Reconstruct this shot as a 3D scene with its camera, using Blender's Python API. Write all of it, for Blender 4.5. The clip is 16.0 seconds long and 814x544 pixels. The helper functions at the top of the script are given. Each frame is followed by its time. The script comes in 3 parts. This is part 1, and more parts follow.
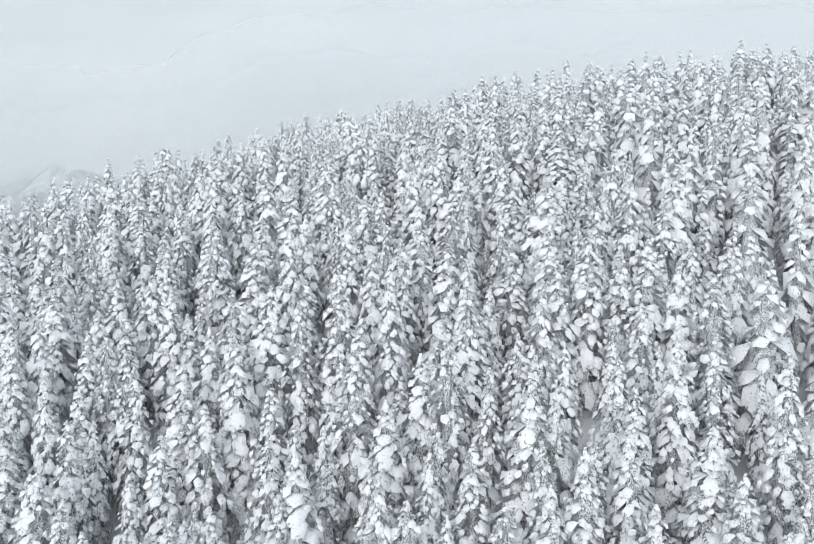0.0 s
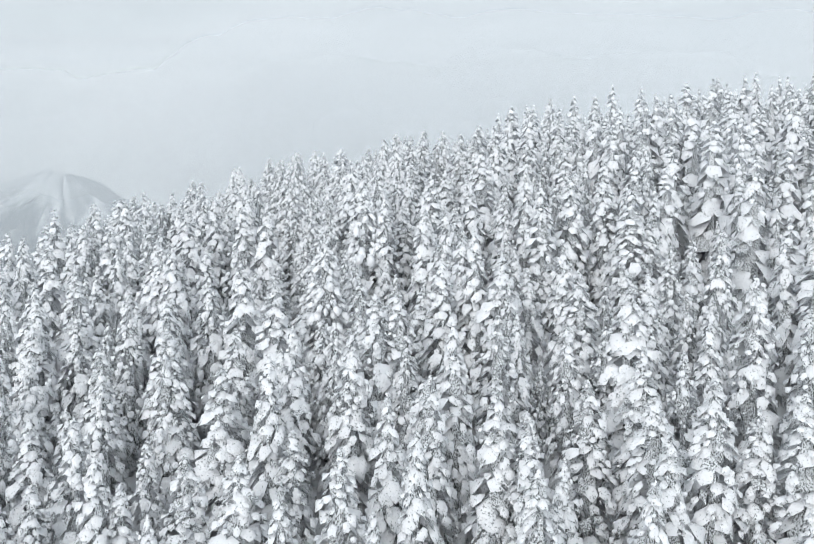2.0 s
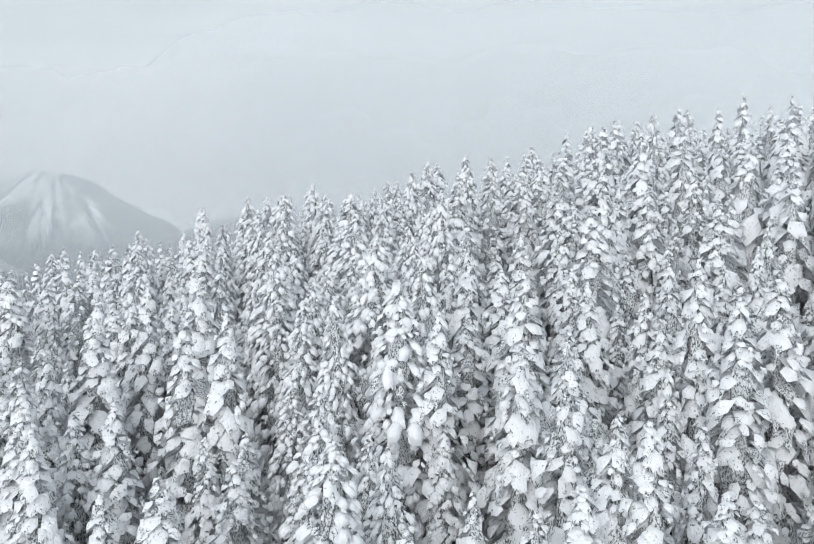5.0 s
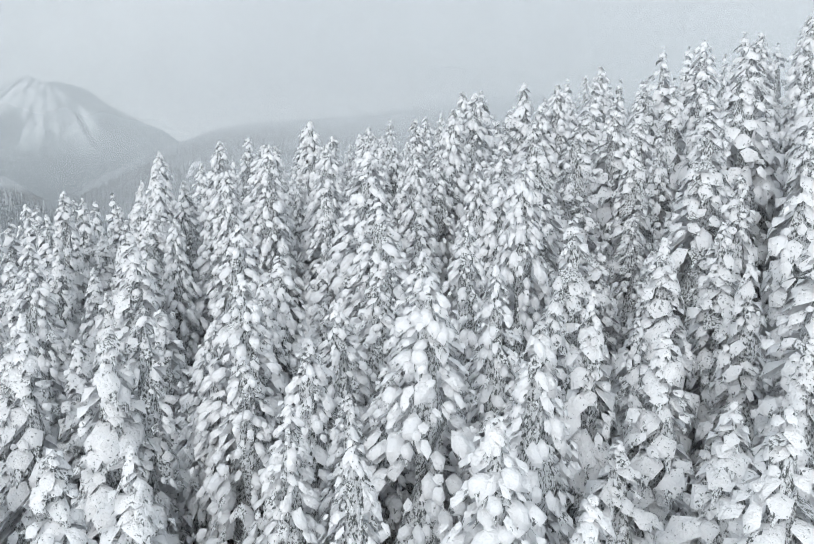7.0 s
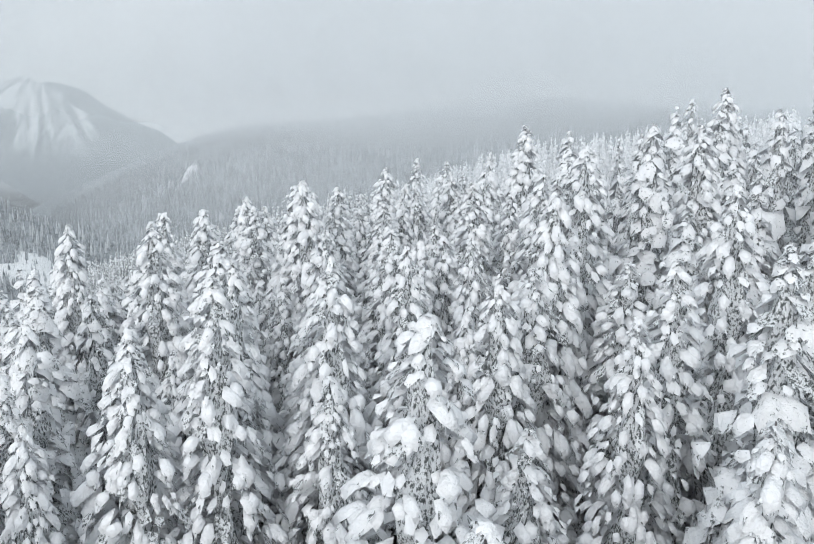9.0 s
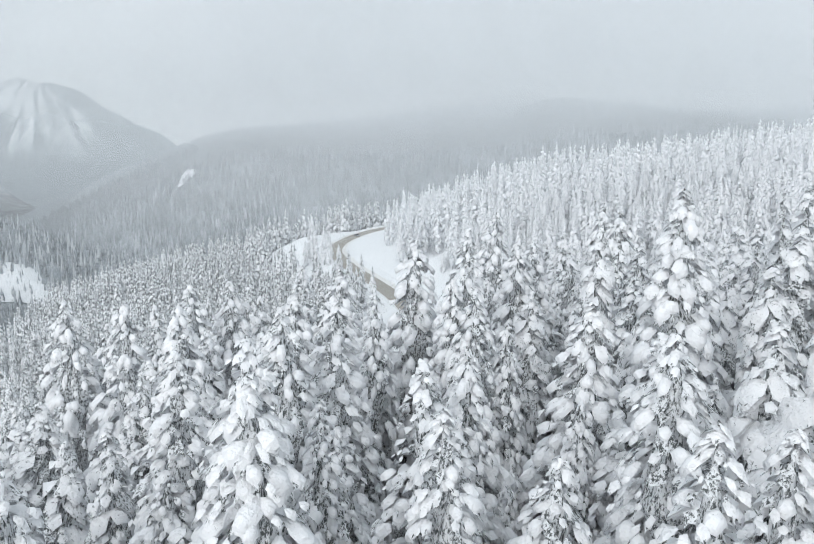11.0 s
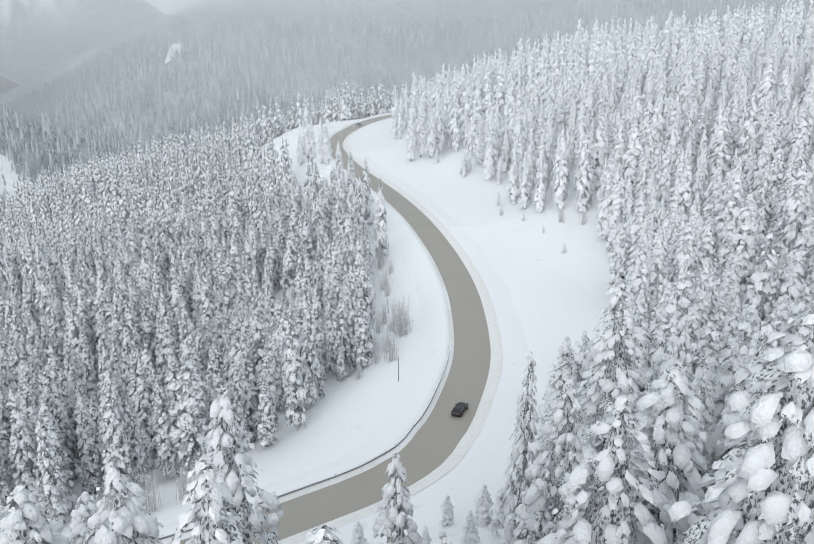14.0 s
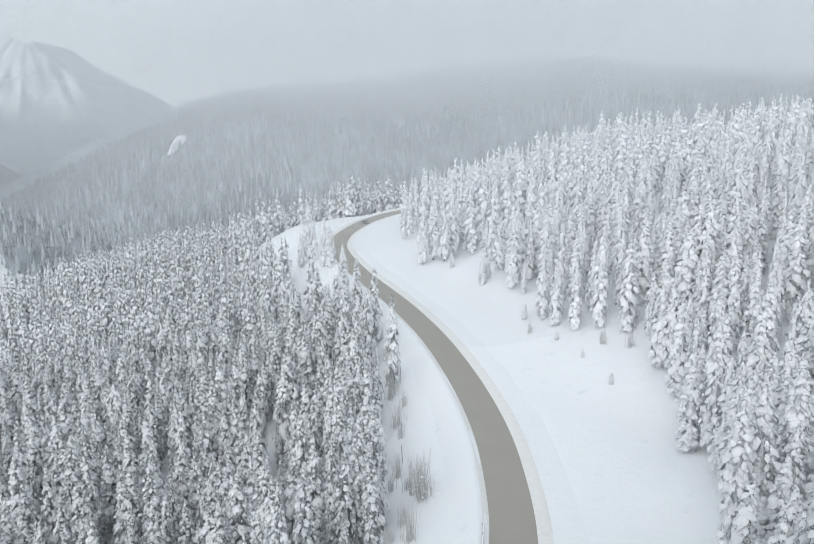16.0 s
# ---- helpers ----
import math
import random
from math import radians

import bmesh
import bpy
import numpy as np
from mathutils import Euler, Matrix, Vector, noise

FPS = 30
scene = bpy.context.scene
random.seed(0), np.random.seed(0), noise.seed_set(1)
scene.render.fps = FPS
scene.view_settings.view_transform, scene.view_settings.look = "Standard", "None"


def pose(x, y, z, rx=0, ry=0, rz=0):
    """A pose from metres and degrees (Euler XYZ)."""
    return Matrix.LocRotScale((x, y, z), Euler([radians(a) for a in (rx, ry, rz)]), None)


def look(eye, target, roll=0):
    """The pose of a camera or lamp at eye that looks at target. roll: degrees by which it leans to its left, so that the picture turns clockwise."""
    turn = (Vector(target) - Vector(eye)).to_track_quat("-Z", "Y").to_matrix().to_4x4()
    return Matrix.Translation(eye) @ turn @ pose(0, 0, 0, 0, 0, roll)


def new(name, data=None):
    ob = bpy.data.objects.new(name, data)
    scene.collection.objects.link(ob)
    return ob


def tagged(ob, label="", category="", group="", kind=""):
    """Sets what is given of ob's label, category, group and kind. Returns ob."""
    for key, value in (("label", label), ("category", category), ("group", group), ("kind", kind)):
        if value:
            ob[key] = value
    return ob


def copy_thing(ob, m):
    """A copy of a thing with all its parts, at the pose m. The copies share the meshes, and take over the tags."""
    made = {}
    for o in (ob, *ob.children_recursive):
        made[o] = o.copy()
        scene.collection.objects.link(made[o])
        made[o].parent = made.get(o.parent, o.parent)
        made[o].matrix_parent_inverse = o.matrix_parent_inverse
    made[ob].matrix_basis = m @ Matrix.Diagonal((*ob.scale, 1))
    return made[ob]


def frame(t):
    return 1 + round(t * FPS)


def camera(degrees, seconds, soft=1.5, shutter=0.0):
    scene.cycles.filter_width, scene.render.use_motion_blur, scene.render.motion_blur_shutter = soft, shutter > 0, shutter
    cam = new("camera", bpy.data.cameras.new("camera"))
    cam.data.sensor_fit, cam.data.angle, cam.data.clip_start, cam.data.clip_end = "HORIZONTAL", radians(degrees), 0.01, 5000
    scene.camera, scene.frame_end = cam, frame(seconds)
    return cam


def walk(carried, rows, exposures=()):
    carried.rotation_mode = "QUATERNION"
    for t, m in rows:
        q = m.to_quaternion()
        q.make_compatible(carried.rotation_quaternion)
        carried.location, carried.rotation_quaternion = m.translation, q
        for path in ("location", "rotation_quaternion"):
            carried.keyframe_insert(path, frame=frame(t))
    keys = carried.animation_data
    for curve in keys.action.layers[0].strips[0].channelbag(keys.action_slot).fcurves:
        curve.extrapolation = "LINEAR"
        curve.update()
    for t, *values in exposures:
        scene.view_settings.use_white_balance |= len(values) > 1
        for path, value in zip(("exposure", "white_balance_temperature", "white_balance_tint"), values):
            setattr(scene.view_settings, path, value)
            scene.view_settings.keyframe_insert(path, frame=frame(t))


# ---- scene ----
cam = camera(54.0, 16.0, soft=0.8)
# Path: seconds, x, y, z, yaw, pitch, roll
PATH = [
    (0.0, 19.91, -225.43, 38.36, 0.00, -4.50, 0.00),
    (0.5, 19.02, -216.73, 41.46, 0.00, -4.50, 0.10),
    (1.0, 18.20, -207.88, 44.47, -0.10, -4.50, 0.00),
    (1.5, 17.46, -198.90, 47.33, -0.10, -4.50, 0.00),
    (2.0, 16.65, -189.92, 50.04, -0.20, -4.40, 0.00),
    (2.5, 15.69, -180.95, 52.75, -0.20, -4.50, 0.00),
    (3.0, 14.65, -172.06, 55.39, -0.30, -4.40, 0.10),
    (3.5, 13.76, -163.32, 57.00, -0.30, -4.40, 0.20),
    (4.0, 12.88, -154.63, 58.02, -0.30, -4.40, 0.20),
    (4.2, 12.52, -151.10, 58.30, -0.30, -4.35, 0.20),
    (6.3, 8.75, -113.68, 63.30, -0.25, -9.50, 0.00),
    (6.5, 8.38, -110.06, 63.66, -0.25, -10.90, 0.00),
    (7.0, 7.47, -100.95, 64.59, -0.15, -11.10, 0.00),
    (7.5, 6.49, -91.68, 65.57, -0.25, -11.10, 0.00),
    (8.0, 5.58, -82.26, 66.60, -0.15, -11.20, -0.10),
    (8.5, 4.75, -72.84, 67.63, -0.15, -11.10, -0.10),
    (9.0, 3.77, -63.53, 68.83, -0.15, -11.10, -0.10),
    (9.5, 2.86, -54.30, 70.04, -0.15, -11.20, -0.10),
    (10.0, 1.95, -45.19, 71.42, -0.15, -11.10, 0.00),
    (12.3, -0.14, -0.12, 71.86, 0.00, -11.35, 0.00),
    (12.5, -0.39, 3.61, 71.81, 0.00, -11.70, 0.00),
    (13.0, -1.23, 12.62, 71.47, 0.00, -14.80, -0.10),
    (13.5, -2.08, 21.63, 71.12, 0.10, -18.00, -0.10),
    (14.0, -3.12, 30.45, 70.82, 0.10, -19.90, 0.00),
    (14.5, -4.16, 39.14, 70.48, 0.20, -19.80, 0.00),
    (15.0, -4.94, 47.70, 70.22, 0.20, -18.20, 0.00),
    (15.5, -5.65, 56.13, 69.93, 0.20, -16.20, 0.00),
    (16.0, -6.31, 64.63, 69.69, 0.30, -13.70, 0.00),
]
walk(cam, [(t, pose(x, y, z, 90 + pitch, roll, yaw)) for t, x, y, z, yaw, pitch, roll in PATH],
     exposures=[(0.0, 0.14), (2.5, 0.12), (4.0, 0.08), (6.5, 0.09), (7.5, 0.06), (8.5, 0.06), (9.5, 0.14), (10.2, 0.16), (12.5, 0.10), (13.5, 0.11), (14.5, 0.10), (15.5, 0.07), (16.0, 0.06)])

# ------------------------------------------------------------------ light
world = bpy.data.worlds.new("overcast_sky")
scene.world = world
world.use_nodes = True
wt = world.node_tree
wt.nodes.clear()


def link_nodes(tree, a, out, b, inp):
    tree.links.new(a.outputs[out], b.inputs[inp])


def ramp_node(tree, stops, interp="EASE"):
    n = tree.nodes.new("ShaderNodeValToRGB")
    n.color_ramp.interpolation = interp
    el = n.color_ramp.elements
    while len(el) < len(stops):
        el.new(0.5)
    for e, (p, c) in zip(el, stops):
        e.position = p
        e.color = (c, c, c, 1) if isinstance(c, (int, float)) else (*c, 1)
    return n


w_out = wt.nodes.new("ShaderNodeOutputWorld")
w_bg = wt.nodes.new("ShaderNodeBackground")
w_sky = wt.nodes.new("ShaderNodeTexSky")
w_sky.sky_type = "NISHITA"
w_sky.sun_disc = False
w_sky.sun_elevation, w_sky.sun_rotation = radians(28), radians(200)
w_gain = wt.nodes.new("ShaderNodeVectorMath")
w_gain.operation = "SCALE"
w_gain.inputs["Scale"].default_value = 0.10
w_tc = wt.nodes.new("ShaderNodeTexCoord")
w_map = wt.nodes.new("ShaderNodeMapping")
w_map.inputs["Scale"].default_value = (1.2, 1.2, 4.5)
w_noise = wt.nodes.new("ShaderNodeTexNoise")
w_noise.inputs["Scale"].default_value = 1.6
w_noise.inputs["Detail"].default_value = 4
w_ramp = ramp_node(wt, [(0.30, (0.625, 0.69, 0.735)), (0.72, (0.765, 0.825, 0.87))])
w_mix = wt.nodes.new("ShaderNodeMix")
w_mix.data_type = "RGBA"
w_mix.inputs["Factor"].default_value = 0.93
link_nodes(wt, w_tc, "Generated", w_map, "Vector")
link_nodes(wt, w_map, "Vector", w_noise, "Vector")
link_nodes(wt, w_noise, "Fac", w_ramp, "Fac")
link_nodes(wt, w_sky, "Color", w_gain, 0)
wt.links.new(w_gain.outputs[0], w_mix.inputs[6])
wt.links.new(w_ramp.outputs["Color"], w_mix.inputs[7])
wt.links.new(w_mix.outputs[2], w_bg.inputs["Color"])
w_bg.inputs["Strength"].default_value = 1.0
link_nodes(wt, w_bg, "Background", w_out, "Surface")

sun_data = bpy.data.lights.new("sun", "SUN")
sun_data.energy, sun_data.angle, sun_data.color = 1.6, radians(60), (1.0, 0.995, 0.985)
sun = new("sun", sun_data)
sun.matrix_world = look((-90, -200, 128), (0, 60, 0))


# ------------------------------------------------------------------ materials
def material(name):
    m = bpy.data.materials.new(name)
    m.use_nodes = True
    t = m.node_tree
    return m, t, t.nodes["Principled BSDF"]


def noise_node(t, coord, scale, detail=3.0, rough=0.55):
    n = t.nodes.new("ShaderNodeTexNoise")
    n.inputs["Scale"].default_value = scale
    n.inputs["Detail"].default_value = detail
    n.inputs["Roughness"].default_value = rough
    t.links.new(coord, n.inputs["Vector"])
    return n


def mixed(t, fac, a, b):
    n = t.nodes.new("ShaderNodeMix")
    n.data_type = "RGBA"
    if isinstance(fac, (int, float)):
        n.inputs["Factor"].default_value = fac
    else:
        t.links.new(fac, n.inputs["Factor"])
    for i, c in ((6, a), (7, b)):
        if isinstance(c, tuple):
            n.inputs[i].default_value = (*c, 1)
        else:
            t.links.new(c, n.inputs[i])
    return n.outputs[2]


def bumped(t, b, height, strength, distance):
    n = t.nodes.new("ShaderNodeBump")
    n.inputs["Strength"].default_value = strength
    n.inputs["Distance"].default_value = distance
    t.links.new(height, n.inputs["Height"])
    t.links.new(n.outputs["Normal"], b.inputs["Normal"])


def place_of(t):
    return t.nodes.new("ShaderNodeNewGeometry").outputs["Position"]


def snow_on_trees(name="tree_snow", showing=0.635, grain=3.2, width=0.06):
    """Snow on boughs with dark specks, for twigs and needles showing through and for painted shade in crevices, more
    on some trees than on others.
    """
    m, t, b = material(name)
    p = place_of(t)
    big, fine, speck, stand = noise_node(t, p, 0.9, 3), noise_node(t, p, 5.0, 4, 0.6), noise_node(t, p, grain, 3, 0.7), noise_node(t, p, 0.16, 2)
    r = ramp_node(t, [(0.30, 0.0), (0.62, 1.0)])
    t.links.new(big.outputs["Fac"], r.inputs["Fac"])
    white = mixed(t, r.outputs["Color"], (0.88, 0.90, 0.93), (0.94, 0.95, 0.97))
    more = t.nodes.new("ShaderNodeMath")
    more.operation = "MULTIPLY_ADD"
    t.links.new(stand.outputs["Fac"], more.inputs[0])
    more.inputs[1].default_value = 0.22
    t.links.new(speck.outputs["Fac"], more.inputs[2])
    rs = ramp_node(t, [(showing + 0.11 - width / 2, 0.0), (showing + 0.11 + width / 2, 0.85)], "LINEAR")
    t.links.new(more.outputs[0], rs.inputs["Fac"])
    t.links.new(mixed(t, rs.outputs["Color"], white, (0.15, 0.168, 0.175)), b.inputs["Base Color"])
    b.inputs["Roughness"].default_value = 0.85
    b.inputs["Specular IOR Level"].default_value = 0.2
    bumped(t, b, fine.outputs["Fac"], 0.7, 0.25)
    return m


def needles(name="frosted_needles", rime=0.50):
    """Dark needles and twigs with white rime on them, in grains of a hand's width."""
    m, t, b = material(name)
    p = place_of(t)
    hang = t.nodes.new("ShaderNodeMapping")
    hang.inputs["Scale"].default_value = (1.0, 1.0, 0.5)
    t.links.new(p, hang.inputs["Vector"])
    big, fine = noise_node(t, p, 0.5, 2), noise_node(t, hang.outputs[0], 8.0, 3, 0.7)
    r = ramp_node(t, [(rime - 0.07, 0.0), (rime + 0.05, 1.0)], "LINEAR")
    t.links.new(fine.outputs["Fac"], r.inputs["Fac"])
    # Dark tones lifted to blue-grey, which puts some haze into the needle colour.
    dark = mixed(t, big.outputs["Fac"], (0.100, 0.113, 0.122), (0.138, 0.148, 0.145))
    t.links.new(mixed(t, r.outputs["Color"], dark, (0.84, 0.86, 0.885)), b.inputs["Base Color"])
    b.inputs["Roughness"].default_value = 0.8
    b.inputs["Specular IOR Level"].default_value = 0.15
    bumped(t, b, fine.outputs["Fac"], 0.8, 0.2)
    return m


def bark():
    m, t, b = material("grey_bark")
    p = place_of(t)
    n = noise_node(t, p, 9.0, 4)
    t.links.new(mixed(t, n.outputs["Fac"], (0.07, 0.065, 0.06), (0.26, 0.26, 0.27)), b.inputs["Base Color"])
    b.inputs["Roughness"].default_value = 0.9
    bumped(t, b, n.outputs["Fac"], 0.8, 0.05)
    return m


def ground_snow():
    m, t, b = material("ground_snow")
    p = place_of(t)
    big, mid, fine = noise_node(t, p, 0.02, 4), noise_node(t, p, 0.25, 4), noise_node(t, p, 3.0, 4)
    c = mixed(t, big.outputs["Fac"], (0.84, 0.865, 0.89), (0.90, 0.915, 0.93))
    r = ramp_node(t, [(0.62, 0.0), (0.80, 1.0)])
    t.links.new(mid.outputs["Fac"], r.inputs["Fac"])
    t.links.new(mixed(t, r.outputs["Color"], c, (0.78, 0.805, 0.83)), b.inputs["Base Color"])
    b.inputs["Roughness"].default_value = 0.8
    b.inputs["Specular IOR Level"].default_value = 0.2
    n = t.nodes.new("ShaderNodeMath")
    n.operation = "MULTIPLY_ADD"
    t.links.new(mid.outputs["Fac"], n.inputs[0])
    n.inputs[1].default_value = 3.0
    t.links.new(fine.outputs["Fac"], n.inputs[2])
    bumped(t, b, n.outputs[0], 0.35, 0.25)
    return m


def road_surface():
    m, t, b = material("sanded_wet_road")
    p = place_of(t)
    big, fine = noise_node(t, p, 0.12, 5), noise_node(t, p, 4.0, 5, 0.7)
    c = mixed(t, big.outputs["Fac"], (0.32, 0.298, 0.265), (0.40, 0.378, 0.34))
    t.links.new(mixed(t, fine.outputs["Fac"], c, (0.37, 0.35, 0.315)), b.inputs["Base Color"])
    b.inputs["Roughness"].default_value = 0.75
    bumped(t, b, fine.outputs["Fac"], 0.4, 0.03)
    return m


def plain(name, colour, rough=0.6, metal=0.0, grain=8.0, vary=0.2):
    m, t, b = material(name)
    p = place_of(t)
    n = noise_node(t, p, grain, 4)
    t.links.new(mixed(t, n.outputs["Fac"], tuple(c * (1 - vary) for c in colour), tuple(min(1, c * (1 + vary)) for c in colour)), b.inputs["Base Color"])
    b.inputs["Roughness"].default_value = rough
    b.inputs["Metallic"].default_value = metal
    return m


def far_forest_material():
    m, t, b = material("distant_frosted_forest")
    p = place_of(t)
    big, fine = noise_node(t, p, 0.006, 4), noise_node(t, p, 0.12, 4, 0.7)
    c = mixed(t, fine.outputs["Fac"], (0.08, 0.10, 0.115), (0.66, 0.70, 0.73))
    r = ramp_node(t, [(0.42, 0.0), (0.60, 1.0)])
    t.links.new(big.outputs["Fac"], r.inputs["Fac"])
    t.links.new(mixed(t, r.outputs["Color"], c, (0.16, 0.19, 0.21)), b.inputs["Base Color"])
    b.inputs["Roughness"].default_value = 0.9
    return m


def mist_material(name, density, fade, levels):
    """Thin cloud as a flat sheet that stands in for haze: light scatters in it, and most of it passes through."""
    m = bpy.data.materials.new(name)
    m.use_nodes = True
    t = m.node_tree
    t.nodes.clear()
    out = t.nodes.new("ShaderNodeOutputMaterial")
    mix = t.nodes.new("ShaderNodeMixShader")
    clear = t.nodes.new("ShaderNodeBsdfTransparent")
    haze = t.nodes.new("ShaderNodeMixShader")
    a, c = t.nodes.new("ShaderNodeBsdfDiffuse"), t.nodes.new("ShaderNodeBsdfTranslucent")
    for n in (a, c):
        n.inputs["Color"].default_value = (0.85, 0.88, 0.905, 1)
    haze.inputs[0].default_value = 0.5
    t.links.new(a.outputs[0], haze.inputs[1])
    t.links.new(c.outputs[0], haze.inputs[2])
    tc = t.nodes.new("ShaderNodeTexCoord")
    sep = t.nodes.new("ShaderNodeSeparateXYZ")
    t.links.new(tc.outputs["Generated"], sep.inputs[0])
    rz = ramp_node(t, levels, "B_SPLINE")
    t.links.new(sep.outputs["Z"], rz.inputs["Fac"])
    n = noise_node(t, place_of(t), 0.006, 3)
    rn = ramp_node(t, [(0.0, 0.5), (1.0, 1.0)], "LINEAR")
    t.links.new(n.outputs["Fac"], rn.inputs["Fac"])
    rx = ramp_node(t, [(0.0, 1.0 - fade), (0.30, 1.0 - fade), (0.45, 1.0), (1.0, 1.0)])
    t.links.new(sep.outputs["X"], rx.inputs["Fac"])
    m3 = t.nodes.new("ShaderNodeMath")
    m3.operation = "MULTIPLY"
    t.links.new(rx.outputs["Color"], m3.inputs[0])
    m3.inputs[1].default_value = density
    m1, m2 = t.nodes.new("ShaderNodeMath"), t.nodes.new("ShaderNodeMath")
    m1.operation = m2.operation = "MULTIPLY"
    t.links.new(rz.outputs["Color"], m1.inputs[0])
    t.links.new(rn.outputs["Color"], m1.inputs[1])
    t.links.new(m1.outputs[0], m2.inputs[0])
    t.links.new(m3.outputs[0], m2.inputs[1])
    t.links.new(m2.outputs[0], mix.inputs[0])
    t.links.new(clear.outputs[0], mix.inputs[1])
    t.links.new(haze.outputs[0], mix.inputs[2])
    t.links.new(mix.outputs[0], out.inputs["Surface"])
    return m


SNOW, SPECKLED = snow_on_trees("tree_snow", 0.73, 3.2), snow_on_trees("speckled_tree_snow", 0.60, 2.6)
WHITE, PATCHY = snow_on_trees("rimed_tree_snow", 0.69, 2.4), snow_on_trees("patchy_tree_snow", 0.64, 4.2)
# Third needle material: less rime, shade between the lower trees put into its colour.
NEEDLES, FROSTED, SHADED, RIMED = needles("frosted_needles", 0.475), needles("half_frosted_needles", 0.48), needles("shaded_needles", 0.525), needles("rimed_needles", 0.41)
BARK, GROUND, ROAD = bark(), ground_snow(), road_surface()
FAR = far_forest_material()
BERM = plain("sanded_snow", (0.78, 0.78, 0.77), 0.85, 0, 1.2, 0.12)

# ------------------------------------------------------------------ ground
ROAD_LINE = [(-110, 101), (-62, 104.5), (-34, 115), (-22, 122.8), (-15, 127.3), (-7.8, 132.3), (-1.2, 139.3), (1.9, 145.8), (5, 154), (9.6, 175), (10.5, 200), (9.2, 222),
             (5.4, 248), (-0.8, 277), (-10.2, 308), (-26.2, 352), (-36, 388), (-37.5, 410), (-35, 432), (-26, 462), (-11, 487),
             (8, 504), (30, 518)]
HALF = 3.8


def smooth_line(points, step=3.0):
    """A Catmull-Rom curve through the points."""
    p = [np.array(q, float) for q in points]
    p = [2 * p[0] - p[1]] + p + [2 * p[-1] - p[-2]]
    out = []
    for i in range(1, len(p) - 2):
        n = max(2, int(np.linalg.norm(p[i + 1] - p[i]) / step))
        for k in range(n):
            u = k / n
            out.append(0.5 * (2 * p[i] + (p[i + 1] - p[i - 1]) * u + (2 * p[i - 1] - 5 * p[i] + 4 * p[i + 1] - p[i + 2]) * u * u
                              + (3 * p[i] - p[i - 1] - 3 * p[i + 1] + p[i + 2]) * u ** 3))
    out.append(p[-2])
    return np.array(out)


LINE = smooth_line(ROAD_LINE)
TANGENT = np.gradient(LINE, axis=0)
TANGENT /= np.linalg.norm(TANGENT, axis=1)[:, None]
NORMAL = np.stack([TANGENT[:, 1], -TANGENT[:, 0]], 1)          # to the right of the way


def aside(x, y):
    """How far a place lies to the right (+) or left (-) of the road's middle, and the nearest stretch of road."""
    x, y = np.atleast_1d(np.asarray(x, float)), np.atleast_1d(np.asarray(y, float))
    s, k = np.empty(x.size), np.empty(x.size, int)
    fx, fy = x.ravel(), y.ravel()
    for a in range(0, fx.size, 4000):
        dx, dy = fx[a:a + 4000, None] - LINE[None, :, 0], fy[a:a + 4000, None] - LINE[None, :, 1]
        d = np.hypot(dx, dy)
        i = d.argmin(1)
        r = np.arange(len(i))
        side = dx[r, i] * NORMAL[i, 0] + dy[r, i] * NORMAL[i, 1]
        s[a:a + 4000] = np.where(side < 0, -1, 1) * d[r, i]
        k[a:a + 4000] = i
    return s.reshape(x.shape), k.reshape(x.shape)


def soft(v, w):
    """max(v, 0) with a rounded corner."""
    return w * np.logaddexp(0, np.clip(np.asarray(v, float) / w, -40, 400))


def soft_max(a, b, w):
    return b + soft(a - b, w)


HILL_Y = [-260, -200, -160, -130, -105, -73, -33, 0, 25, 56, 81, 104, 122, 150, 200, 400]
HILL_Z = [-70, -42, -18, 0, 14, 28.5, 38, 40.5, 38.5, 31, 22, 11, 1, -18, -60, -220]


def lumps(x, y):
    return (1.6 * np.sin(x * 0.071 + 1.3) * np.sin(y * 0.063 + 0.4) + 0.9 * np.sin(x * 0.17 + y * 0.11)
            + 0.5 * np.sin(x * 0.31 - y * 0.27 + 2.0))


